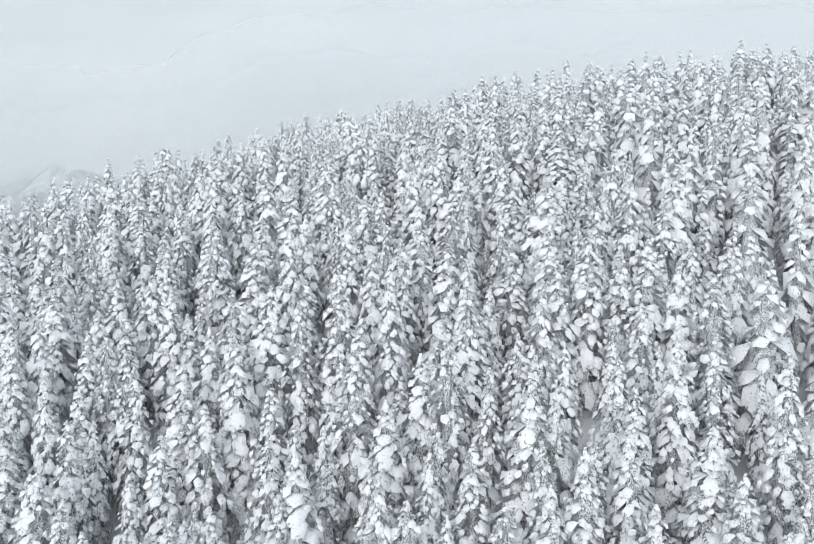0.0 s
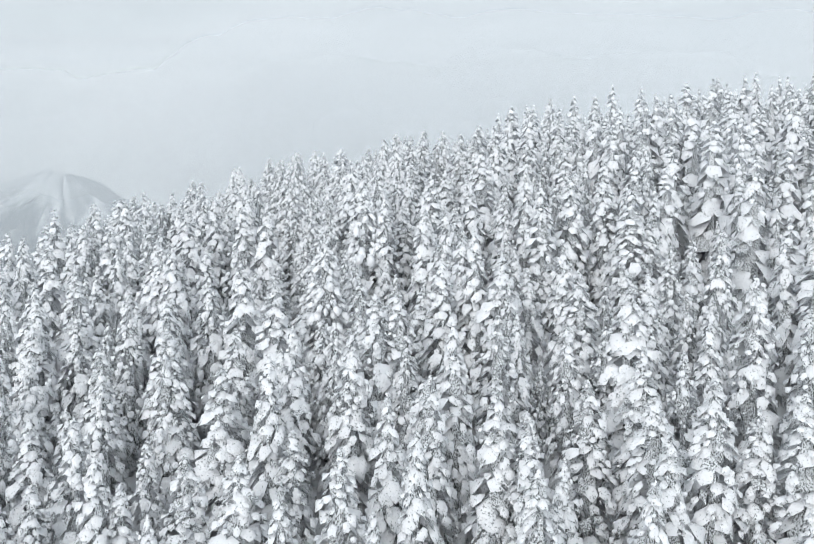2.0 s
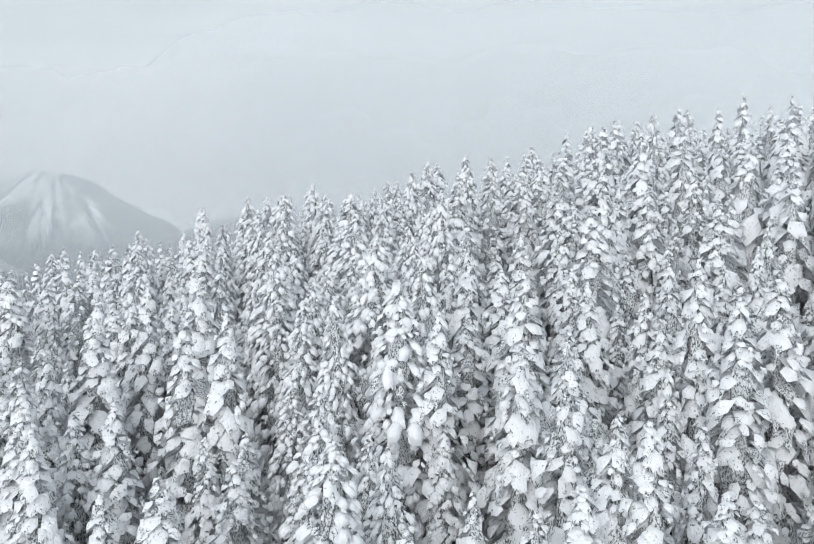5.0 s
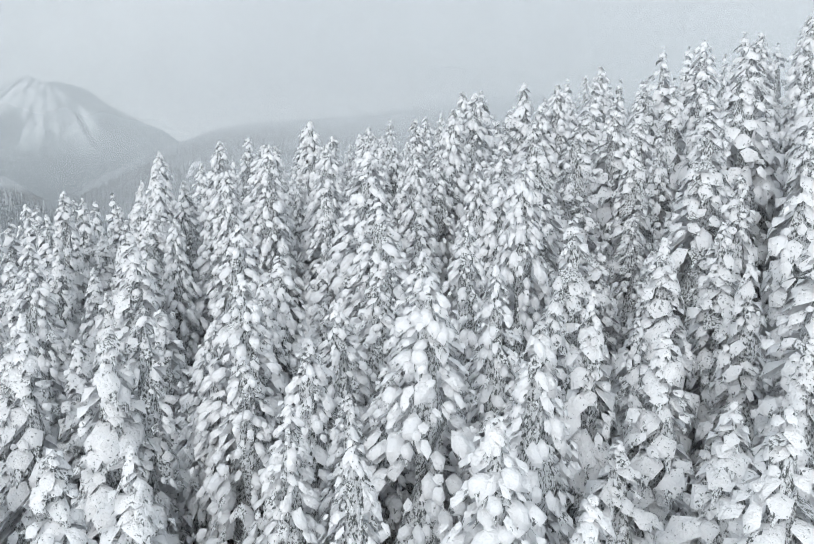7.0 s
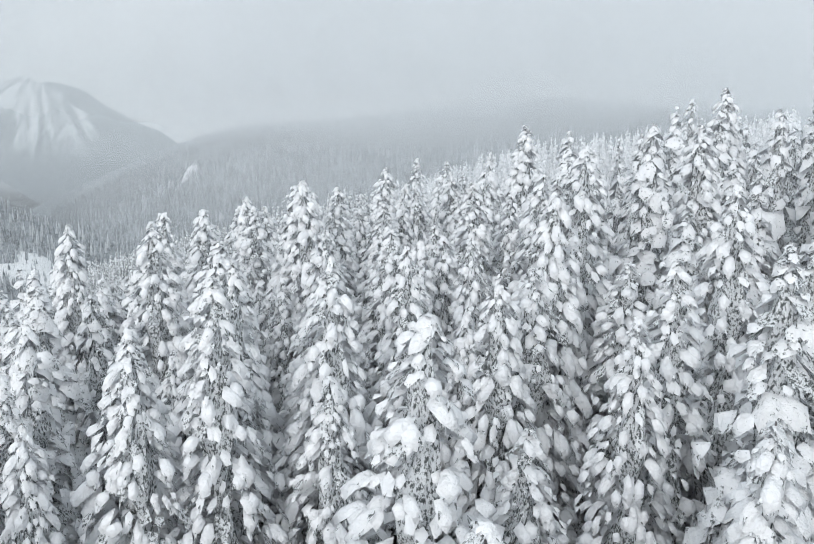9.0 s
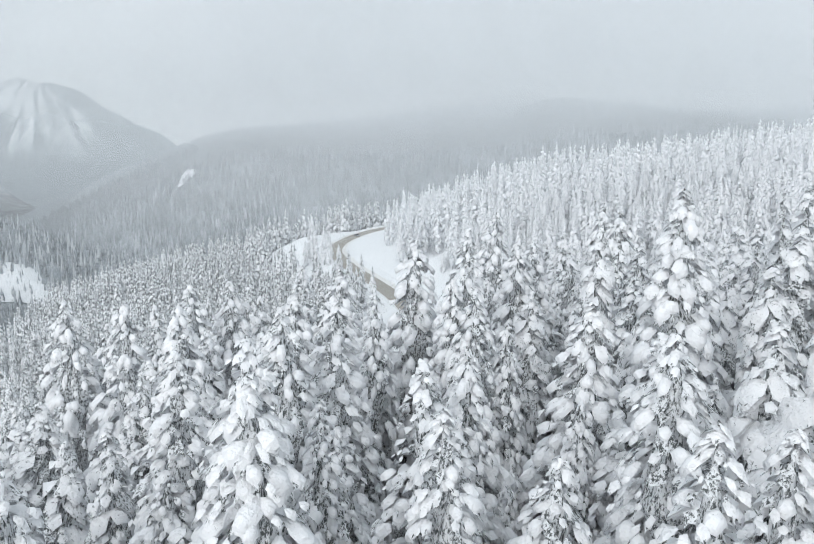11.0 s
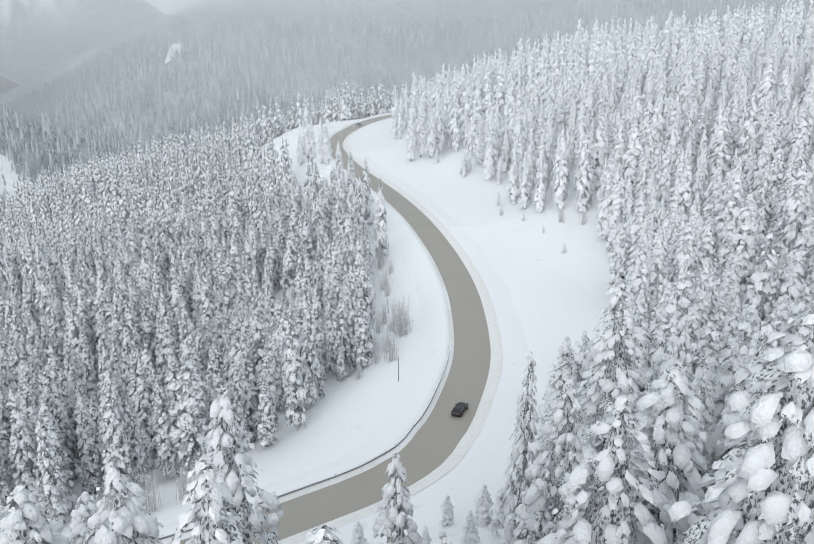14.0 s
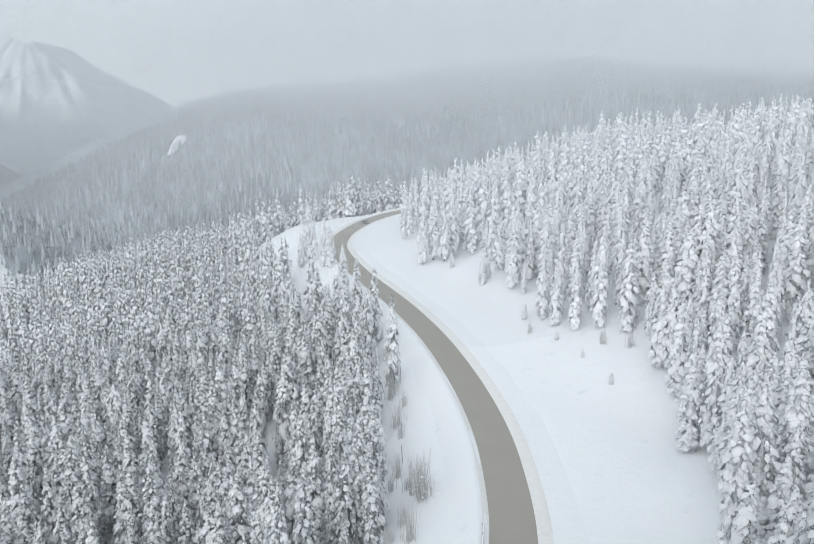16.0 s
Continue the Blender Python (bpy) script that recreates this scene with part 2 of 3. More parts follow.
def terrain(x, y):
    x, y = np.asarray(x, float), np.asarray(y, float)
    s, _ = aside(x, y)
    tilt = np.where(x > 10, np.interp(y, [-100, -20], [0.19, 0.215]), np.interp(y, [-100, -30, 40], [0.18, 0.215, 0.25]))
    near = np.interp(y, HILL_Y, HILL_Z) + tilt * (np.clip(x, -150, 260) - 10) + 0.5 * lumps(x, y)
    near -= 0.085 * soft(x - 55, 6)
    near -= 0.0012 * np.clip(-12 - x, 0, 60) ** 2 * np.clip((y + 60) / 60, 0, 1)
    flat = 9 + 23 * np.exp(-((y - 440) / 36) ** 2) + 9.5 * np.exp(-((y - 162) / 28) ** 2) * (x < 0)
    left = np.maximum(-s, 0)
    bench = 0.10 * soft(s - 6, 3) + 0.30 * soft(s - 28, 5) - 0.24 * soft(s - 90, 12)
    steep = 0.62 + 0.28 * np.exp(-((y - 370) / 70) ** 2)
    drop = steep * soft(left - flat, 3) - (steep - 0.12) * soft(left - flat - 34, 8)
    wild = np.clip((np.abs(s) - 14) / 25, 0, 1)
    bench = np.clip(bench, -10, 120) - drop + wild * lumps(x, y)
    beyond = soft(y - 500 + 0.5 * np.clip(x - 15, 0, 120), 8)
    bench -= 0.6 * beyond
    bench -= 0.9 * soft(96 - y, 6)
    bench -= 0.25 * soft(-x - 150, 20)
    near = soft_max(near, bench, 2.5)
    ridge = 18 * np.sin(x / 310 + 0.8) * np.clip((y - 700) / 400, 0, 1) + 9 * np.sin(x / 120 + y / 260)
    valley = -150 + 0.31 * soft(y - 640 + 0.10 * x, 50) - 0.15 * soft(y - 1130, 50) - 0.5 * soft(y - 1650, 40) + ridge
    valley = valley - 0.35 * soft(-x - 0.22 * y, 30) * np.clip((y - 800) / 300, 0, 1)
    spur = -14 + np.where(x < -400, -0.10, -0.39) * (x + 400) - np.where(y < 745, 0.42, 0.8) * np.sqrt((y - 745) ** 2 + 400) + 4 * np.sin(x / 37 + y / 51)
    valley = soft_max(valley + 26 * np.exp(-((y - 1110) / 120) ** 2), np.maximum(spur, -190), 10)
    blend = np.clip((y - 450) / 150, 0, 1)
    low = -190 * (1 - blend) + valley * blend
    return soft_max(near, np.maximum(low, -190), 6)


def ground_at(x, y):
    return float(terrain(np.array([x]), np.array([y]))[0])


def spaced(lo, hi, a, b, step, grow=1.17):
    """Grid lines: even between a and b, wider and wider out to lo and hi."""
    mid = list(np.arange(a, b + step, step))
    d, up, dn = step, [], []
    v = mid[-1]
    while v < hi:
        d = min(d * grow, 260)
        v += d
        up.append(v)
    d, v = step, mid[0]
    while v > lo:
        d = min(d * grow, 260)
        v -= d
        dn.append(v)
    return np.array(dn[::-1] + mid + up)


def mesh_object(name, verts, faces, mats, index=None, smooth=None, parent=None):
    me = bpy.data.meshes.new(name)
    verts, faces = np.asarray(verts, np.float32), np.asarray(faces, np.int32)
    n, k = faces.shape
    me.vertices.add(len(verts))
    me.vertices.foreach_set("co", verts.ravel())
    me.loops.add(n * k)
    me.loops.foreach_set("vertex_index", faces.ravel())
    me.polygons.add(n)
    me.polygons.foreach_set("loop_start", np.arange(0, n * k, k, dtype=np.int32))
    for m in mats:
        me.materials.append(m)
    if index is not None:
        me.polygons.foreach_set("material_index", np.asarray(index, np.int32))
    me.polygons.foreach_set("use_smooth", np.ones(n, bool) if smooth is None else np.asarray(smooth, bool))
    me.update()
    me.validate()
    ob = new(name, me)
    if parent is not None:
        ob.parent = parent
    return ob


def grid_faces(nx, ny):
    i, j = np.meshgrid(np.arange(nx - 1), np.arange(ny - 1), indexing="ij")
    a = (i * ny + j).ravel()
    return np.stack([a, a + ny, a + ny + 1, a + 1], 1)


def build_ground():
    gx, gy = spaced(-4200, 4200, -150, 190, 4.0), spaced(-900, 4300, -200, 560, 4.0)
    X, Y = np.meshgrid(gx, gy, indexing="ij")
    Z = terrain(X, Y)
    s, _ = aside(X, Y)
    Z = np.where(np.abs(s) < 9, Z - 0.5, Z)
    v = np.stack([X.ravel(), Y.ravel(), Z.ravel()], 1)
    f = grid_faces(len(gx), len(gy))
    far = (v[f[:, 0], 1] > 545) | (v[f[:, 0], 0] < -190)
    return tagged(mesh_object("ground", v, f, [GROUND, FAR], far.astype(int)), "deep white snow over hillside, roadside and forest floor", "ground", kind="structure")


def strip(name, offsets, mat, label, category, lift=0.0, a=0, b=None):
    """A band swept along the road: offsets are (aside, height) pairs from left to right."""
    line, nor = LINE[a:b], NORMAL[a:b]
    k, n = len(offsets), len(line)
    v = np.empty((n, k, 3))
    for j, (o, h) in enumerate(offsets):
        v[:, j, 0], v[:, j, 1] = (line + nor * o).T
        wob = 0.04 * np.sin(np.arange(n) * 0.6 + j) if 0 < j < k - 1 and mat is not ROAD else 0
        v[:, j, 2] = lift + h + wob
        if abs(o) > 8.5:
            v[:, j, 2] = terrain(v[:, j, 0], v[:, j, 1]) + (0.12 if abs(o) < 12 else -0.5)
    f = grid_faces(n, k)[:, ::-1]
    return tagged(mesh_object(name, v.reshape(-1, 3), f, [mat]), label, category, kind="structure")


build_ground()
strip("road", [(-HALF, 0), (-2, 0.06), (0, 0.09), (2, 0.06), (HALF, 0)], ROAD, "wet sanded asphalt road winding through the snow", "road", 0.12)
strip("roadside_left", [(-13, -0.45), (-9.2, 0.15), (-6.2, 0.62), (-5.1, 0.66), (-4.75, 0.42), (-4.3, 0.30), (-HALF + 0.05, 0.02)], GROUND, "ploughed snow bank along the inner road edge", "snow bank", 0.1)
strip("roadside_right", [(HALF - 0.05, 0.02), (4.6, 0.22), (5.8, 0.38), (7.5, 0.35), (10, 0.2), (14, -0.4)], GROUND, "low ploughed snow shoulder along the road", "snow bank", 0.1)

strip("shoulder_right", [(HALF - 0.02, 0.05), (4.5, 0.26), (5.3, 0.38), (6.1, 0.41)], BERM, "grey-brown sanded snow thrown up along the road edge", "road shoulder", 0.12)
strip("shoulder_left", [(-4.85, 0.50), (-4.5, 0.38), (-4.1, 0.2), (-HALF + 0.02, 0.04)], BERM, "grey-brown sanded snow thrown up along the road edge", "road shoulder", 0.12)


# ------------------------------------------------------------------ trees
def crown_radius(u):
    """Relative radius at relative height u of the crown (0 foot, 1 tip)."""
    return np.clip(np.minimum(1.36 * (1 - u) ** 0.62, 0.88 + 0.12 * (1 - u)) * (0.72 + 0.28 * np.clip(u / 0.08, 0, 1)), 0.02, 1)


def bough(rng, az, out, z, wd, slope, detail, laden):
    """The end of a bough: hanging needle twigs and the puffy lump of snow that weighs it down."""
    c, s = math.cos(az), math.sin(az)
    tilt = math.atan(slope)
    ca, sa = math.cos(tilt), math.sin(tilt)
    twist = rng.normal(0, 0.3 if detail == 0 else 0.6)
    ct, st = math.cos(twist), math.sin(twist)
    r = rng.uniform

    def put(q):
        q = np.asarray(q, float) * wd
        a, w, n = q[:, 0] * ct - q[:, 1] * st, q[:, 0] * st + q[:, 1] * ct, q[:, 2]
        o = out + a * ca + n * sa
        return np.stack([o * c - w * s, o * s + w * c, z - a * sa + n * ca - 0.15 * a * np.abs(a) / wd], 1)

    # twigs: ragged points round the lower rim of the lump
    q, f = [], []
    for i, a in enumerate(((-0.6, 0.6) if detail == 0 and wd > 0.0125 else (0.0,))):
        a += r(-.35, .35)
        for d, k in ((-0.42, 0.75), (0.42, 0.75)):
            q.append([1.2 * math.cos(a + d) * k, math.sin(a + d) * k, -0.05])
        reach = r(1.15, 1.7)
        q.append([1.3 * math.cos(a) * reach, math.sin(a) * reach, -r(0.15, 0.6)])
        f.append([3 * i, 3 * i + 2, 3 * i + 1])
    if not laden:
        k = len(q)
        q += [[-1.2, 0, 0], [0.3, -r(0.8, 1.2), -0.1], [0.3, r(0.8, 1.2), -0.1], [r(0.9, 1.5), r(-.4, .4), -0.1]]
        f += [[k, k + 1, k + 2], [k + 1, k + 3, k + 2]]
    twigs = put(q), np.array(f)
    if not laden:
        return twigs, None
    m = 5
    al = np.arange(m) / m * 6.283 + r(0, 1.2)
    long, high = r(1.1, 1.9 if detail == 0 else 1.5), r(0.5, 0.85)
    rim = np.stack([np.cos(al) * long * rng.uniform(0.82, 1.18, m), np.sin(al) * rng.uniform(0.82, 1.18, m), rng.uniform(-.55, -.15, m)], 1)
    top = [[r(-.1, .35) * long, r(-.2, .2), high]]
    if detail == 0 and wd > 0.0100:
        belly = rim * np.array([0.80, 0.80, 0]) + np.stack([np.full(m, 0.12), np.zeros(m), rng.uniform(0.32, 0.62, m) * high / 0.75], 1)
        f = []
        for i in range(m):
            j = (i + 1) % m
            f += [[i, j, m + j], [i, m + j, m + i], [m + i, m + j, 2 * m]]
        return twigs, (put(np.concatenate([rim, belly, top])), np.array(f))
    return twigs, (put(np.concatenate([rim, top])), np.array([[i, (i + 1) % m, m] for i in range(m)]))


def spruce_shape(seed, boughs, detail, bare=0.08, girth=0.135, wide=1.0):
    """A spruce of height 1: lists of meshes of the needles and of the snow on them."""
    rng = np.random.default_rng(seed)
    R = girth * rng.uniform(0.92, 1.12)
    k = 8 - detail - (detail > 0)
    ang = np.arange(k) / k * 2 * math.pi
    prof = [(0.03, 0.08), (0.10, 0.44), (0.45, 0.42), (0.72, 0.30), (0.88, 0.15), (0.965, 0.008)]
    if detail == 2:
        prof = prof[:3] + prof[-1:]
    v = np.concatenate([np.stack([np.cos(ang + h * 9) * r * R * rng.uniform(0.65, 1.25, k), np.sin(ang + h * 9) * r * R * rng.uniform(0.65, 1.25, k), np.full(k, h)], 1) for h, r in prof])
    f = []
    for a in range(len(prof) - 1):
        for i in range(k):
            p, q = a * k + i, a * k + (i + 1) % k
            f += [[p, q, q + k], [p, q + k, p + k]]
    twigs, snow = [(v, np.array(f))], []
    lobe, tiers = rng.uniform(0, 6.283), rng.uniform(70, 110)
    for b in range(boughs):
        u = min(max(1 - ((b + rng.uniform(0, 1)) / boughs) ** 0.92, 0.0), 0.99)
        az = b * 2.39996 + rng.uniform(-.9, .9)
        r = R * float(crown_radius(u)) * (1 + 0.12 * math.sin(2 * az + lobe + u * 15) + 0.10 * math.sin(tiers * u + 1.5 * az)) * min(rng.normal(0.93, 0.13), 1.22)
        wd = wide * 0.385 / math.sqrt(boughs) * (0.36 + 0.64 * (1 - u) ** 0.55) * min(math.exp(rng.normal(-0.12, 0.46)), 1.4 if detail == 0 else 1.65)
        wd = min(wd, 0.50 * r + 0.004)
        slope = 0.40 + 0.95 * (1 - u) * rng.uniform(0.5, 1.3) + rng.uniform(0, 0.4)
        chance = bare + 0.25 * max(0.0, 1 - u / 0.25) + 0.10 * (u > 0.88)
        t, s = bough(rng, az, max(r - 0.7 * wd, 0.0), 0.075 + 0.915 * u, wd, slope, detail, rng.random() > chance)
        twigs.append(t)
        if s:
            snow.append(s)
    return twigs, snow


def joined(meshes):
    V, F, n = [], [], 0
    for v, f in meshes:
        V.append(v)
        F.append(f + n)
        n += len(v)
    return np.concatenate(V), np.concatenate(F)


def light_tree(seed, boughs, detail=1, bare=0.08, girth=0.135, wide=1.0):
    """A whole unit tree in one mesh: vertices, triangles, material (0 snow, 1 needles)."""
    twigs, snow = spruce_shape(seed, boughs, detail, bare, girth, wide)
    v, f = joined(snow + twigs)
    m = np.ones(len(f), int)
    m[:sum(len(q) for _, q in snow)] = 0
    return v, f, m


def forest(name, places, templates, label, mats=None):
    """Many trees as one mesh. places: x, y, z of the foot, height, girth, turn."""
    rng = np.random.default_rng(len(places))
    V, F, M, n = [], [], [], 0
    for x, y, z, h, g, turn in places:
        v, f, m = templates[rng.integers(len(templates))]
        c, s = math.cos(turn), math.sin(turn)
        lx, ly = rng.normal(0, 0.012, 2)
        q = np.empty_like(v)
        q[:, 0] = (v[:, 0] * c - v[:, 1] * s) * h * g + x + v[:, 2] * h * lx
        q[:, 1] = (v[:, 0] * s + v[:, 1] * c) * h * g + y + v[:, 2] * h * ly
        q[:, 2] = v[:, 2] * h + z - 0.3
        V.append(q)
        F.append(f + n)
        M.append(m)
        n += len(v)
    M = np.concatenate(M)
    ob = mesh_object(name, np.concatenate(V), np.concatenate(F), mats or [SPECKLED, NEEDLES], M, M == 0)
    return tagged(ob, label, "forest", kind="stuff")


def tree_parts(seed, boughs, bare, girth, wide):
    """A spruce seen from close by: trunk, boughs with needles and the snow that lies on them."""
    root = new("spruce")
    ang = np.arange(7) / 7 * 2 * math.pi
    prof = [(0.0, 0.011), (0.06, 0.0085), (0.5, 0.0055), (0.985, 0.0012)]
    v = np.concatenate([np.stack([np.cos(ang) * r, np.sin(ang) * r, np.full(7, z)], 1) for z, r in prof])
    f = [[a * 7 + i, a * 7 + (i + 1) % 7, (a + 1) * 7 + (i + 1) % 7, (a + 1) * 7 + i] for a in range(3) for i in range(7)]
    mesh_object("trunk", v, f, [BARK], parent=root)
    twigs, snow = spruce_shape(seed, boughs, 0, bare, girth, wide)
    v, f = joined(twigs)
    mesh_object("crown", v, f, [NEEDLES], smooth=np.zeros(len(f), bool), parent=root)
    v, f = joined(snow)
    tagged(mesh_object("snow_load", v, f, [SNOW], parent=root), kind="stuff")
    return tagged(root, "tall narrow spruce with drooping boughs loaded with snow", "tree", "spruces of the hillside forest")


def scattered(x0, x1, y0, y1, step, seed, keep):
    """Places on a shaken grid where keep(x, y) holds: x, y, z, height, girth, turn."""
    rng = np.random.default_rng(seed)
    gx, gy = np.meshgrid(np.arange(x0, x1, step), np.arange(y0, y1, step))
    gx[1::2] += step / 2
    gx = gx.ravel() + rng.uniform(-.42, .42, gx.size) * step
    gy = gy.ravel() + rng.uniform(-.42, .42, gy.size) * step
    ok = keep(gx, gy) & (rng.random(gx.size) > 0.02)
    gx, gy = gx[ok], gy[ok]
    n = len(gx)
    h = np.clip(rng.normal(21.7, 2.6, n), 12, 25.5)
    h = np.where(rng.random(n) < 0.16, h * rng.uniform(0.45, 0.78, n), h)
    return np.stack([gx, gy, terrain(gx, gy), h, rng.uniform(0.80, 1.22, n), rng.uniform(0, 6.28, n)], 1)


def way_x(y):
    """The line over the ground that the flight follows."""
    return np.interp(y, [-230, -110, 0, 70], [20, 8.5, -0.3, -6.5])


def on_hill(x, y):
    s, _ = aside(x, y)
    view = np.abs(x - 12) < np.minimum(0.53 * (y + 228) + 9, 108)
    open_slope = ((y > np.interp(x, [-40, -16, -10, 2, 6], [78, 74, 54, 52, 66])) & (x < 6)) | ((y > 86) & (x < 11 + 0.33 * (y - 100))) | ((s < 27 + 2.5 * np.sin(y * 0.3)) & (y > 95)) | (y > 150)
    return view & ~open_slope & (s > 12)


def off_hill(x, y):
    """The same wood going on to both sides and at the foot of the hill."""
    s, _ = aside(x, y)
    view = np.abs(x - 12) < np.minimum(0.53 * (y + 228) + 11, 110)
    return ~view & (s > 40) & (np.abs(x - 20) > 14)


def on_right(x, y):
    s, _ = aside(x, y)
    edge = np.interp(y, [118, 134, 150, 160, 175, 190, 205, 221, 235, 250, 262, 275, 290, 320, 340, 365, 400], [23, 24, 26, 28, 30.5, 32, 36, 38, 40, 44, 34, 27, 29, 34, 40, 37, 27])
    return (s > edge + 1.2 * np.sin(y * 0.31)) & (y > 118) & (x < 10 + 0.54 * (y + 4)) & (x > -30)


def on_left(x, y):
    s, _ = aside(x, y)
    edge = 1.5 * np.sin(y * 0.4) + np.interp(y, [120, 133, 150, 160, 170, 185, 200, 215, 235, 265, 290, 309, 330, 345, 365, 388, 410, 430, 460, 480, 520], [24, 25, 28, 27, 23, 22, 24, 21, 18.5, 16.5, 14.5, 14, 21, 26, 23, 25, 35, 44, 35, 23, 14])
    return (s < -edge) & (x > -10 - 0.54 * (y + 4))


# the tall trees that stand out along the ridge: x, y and height of the tip
TALL = [(-22.7, 0, 60), (-15.8, -1, 61), (-22, 37, 56.6), (-12.5, 22, 60), (-6, 5, 62.7), (-3.3, -2, 63.8), (5, 29, 63.7), (16.2, 17, 67.7),
        (36.3, 18, 71.4), (-46.7, 14, 51.8), (-5.4, -24.6, 61.4), (8.2, -7, 64), (20, -24.3, 65.3), (36.4, 27.5, 70.4), (41.3, -7.8, 72.6),
        (49.4, -2.5, 73.8), (48, -20, 73.4), (-47, -26, 51.3), (-20.8, -41.5, 55)]
TALL += [(-1.5, -9.6, 61), (12.2, -17.4, 65), (26, -3.4, 68), (67, 20, 78.6), (93, 4, 81.8), (-41, -17.5, 53), (9, 53.4, 62),
         (-12.6, 67, 50.9), (-5.7, 47.5, 57.5), (5.6, 81.4, 46.3), (18.8, 89.4, 46), (-10, 50.5, 57), (-15.5, 49, 56), (17.6, 54, 59.7),
         (21, 54, 62.8), (0.8, 32.5, 62.5), (-3.9, 64.7, 48.6), (-1.7, 57, 50.6), (12.2, 81.6, 51)]
TALL += [(-18.5, 45, 56.4), (-8.7, 36.6, 56.6), (-24, 52, 53), (-20, 60, 50), (-27, 40, 56), (-14, 58, 52.5), (-31, 55, 50), (-26, 66, 46)]
SLIM = {(5.6, 81.4): 0.5, (18.8, 89.4): 0.75, (-3.9, 64.7): 0.75, (-1.7, 57): 0.7}
hill = scattered(-120, 150, -185, 150, 5.0, 11, on_hill)
hill[:, 3] += np.interp(hill[:, 1], [-90, -45, -15], [0, 0.6, 1.3])
gap = np.abs(hill[:, 0] - way_x(hill[:, 1]))
room = np.interp(hill[:, 1], [-225, -110, -45, 4, 65], [38, 63, 71, 71.5, 69.5]) - 9.5 - hill[:, 2]
hill[:, 3] = np.where(gap < 9, np.minimum(hill[:, 3], np.maximum(room, 8)), hill[:, 3])
score = np.where(hill[:, 1] > 35, 0.5 * gap, gap) + np.where(hill[:, 1] > 35, 0.10, 0.20) * np.abs(hill[:, 1] + 15)
free = np.min([np.hypot(hill[:, 0] - x, hill[:, 1] - y) for x, y, _ in TALL], axis=0) > 3.0
hill, score = hill[free], score[free]
order = np.argsort(score)
tall = np.array([(x, y, t - max(t - ground_at(x, y), 14.0), max(t - ground_at(x, y), 14.0), SLIM.get((x, y), 0.9 + 0.2 * ((i * 37) % 10) / 10), i) for i, (x, y, t) in enumerate(TALL)])
close = np.concatenate([tall, hill[order[:195 - len(tall)]]])
rest = hill[order[195 - len(tall):]]
close[len(tall):, 4] = np.clip(close[len(tall):, 4], 0.82, 1.2)

kinds = [tree_parts(100 + i, *k) for i, k in enumerate([(520, 0.10, 0.128, 1.0), (560, 0.18, 0.122, 0.98), (500, 0.07, 0.132, 1.04), (660, 0.34, 0.118, 0.92), (540, 0.13, 0.128, 1.0), (580, 0.24, 0.114, 0.96)])]
pick = np.random.default_rng(5)
for x, y, z, h, g, turn in close:
    m = Matrix.LocRotScale((x, y, z - 0.3), Euler((pick.normal(0, 0.02), pick.normal(0, 0.02), turn)), (h * g, h * g, h * 1.035))
    copy_thing(kinds[int(pick.integers(len(kinds)))], m)
for root in kinds:
    for o in list(root.children) + [root]:
        bpy.data.objects.remove(o)

RICH = [light_tree(600 + i, (225, 240, 235, 310)[i % 4], 1, (0.07, 0.12, 0.18, 0.32)[i % 4], 0.124, (1.15, 1.05, 1.1, 0.95)[i % 4]) for i in range(8)]
MID = [light_tree(200 + i, 250, 1, 0.03, 0.104) for i in range(6)]
LOW = [light_tree(300 + i, 72, 2, (0.12, 0.22, 0.34)[i % 3], 0.116) for i in range(6)]
PALE = [light_tree(900 + i, 150, 2, 0.04, 0.098) for i in range(6)]
FEW = [light_tree(500 + i, 26, 2, 0.10, 0.098) for i in range(5)]
DARK = [light_tree(700 + i, 245, 1, 0.25, 0.090) for i in range(6)]
DIM = [light_tree(800 + i, 145, 2, 0.20, 0.090) for i in range(6)]
close_by = np.abs(rest[:, 0] - way_x(rest[:, 1])) < np.interp(rest[:, 1], [-150, -60, 0, 60], [50, 44, 32, 28])
forest("hillside_forest", rest[close_by], RICH, "dense snow-laden spruce forest on the steep hillside", [PATCHY, FROSTED])
forest("outer_hillside_forest", rest[~close_by], LOW, "dense snow-laden spruce forest along the flanks of the hillside", [PATCHY, FROSTED])
around = scattered(-150, 180, -222, 70, 10.0, 15, off_hill)
forest("surrounding_forest", around, FEW, "snow-laden spruce forest going on round the hillside", [PATCHY, FROSTED])
right = scattered(-20, 260, 95, 520, 6.1, 12, on_right)
left = scattered(-230, 5, 108, 520, 5.5, 13, on_left)
near_r = right[:, 1] < 210
near_l = left[:, 1] < 215
forest("upper_slope_forest_edge", right[near_r], MID, "white frosted spruces above the snowy roadside", [WHITE, RIMED])
far_r, far_l = right[:, 1] > 330, left[:, 1] > 320
forest("upper_slope_forest_far", right[far_r], FEW, "white frosted spruces fading into mist above the far bend", [WHITE, RIMED])
forest("lower_slope_forest_far", left[far_l], FEW, "snow-dusted spruces below the far bend", [SPECKLED, SHADED])
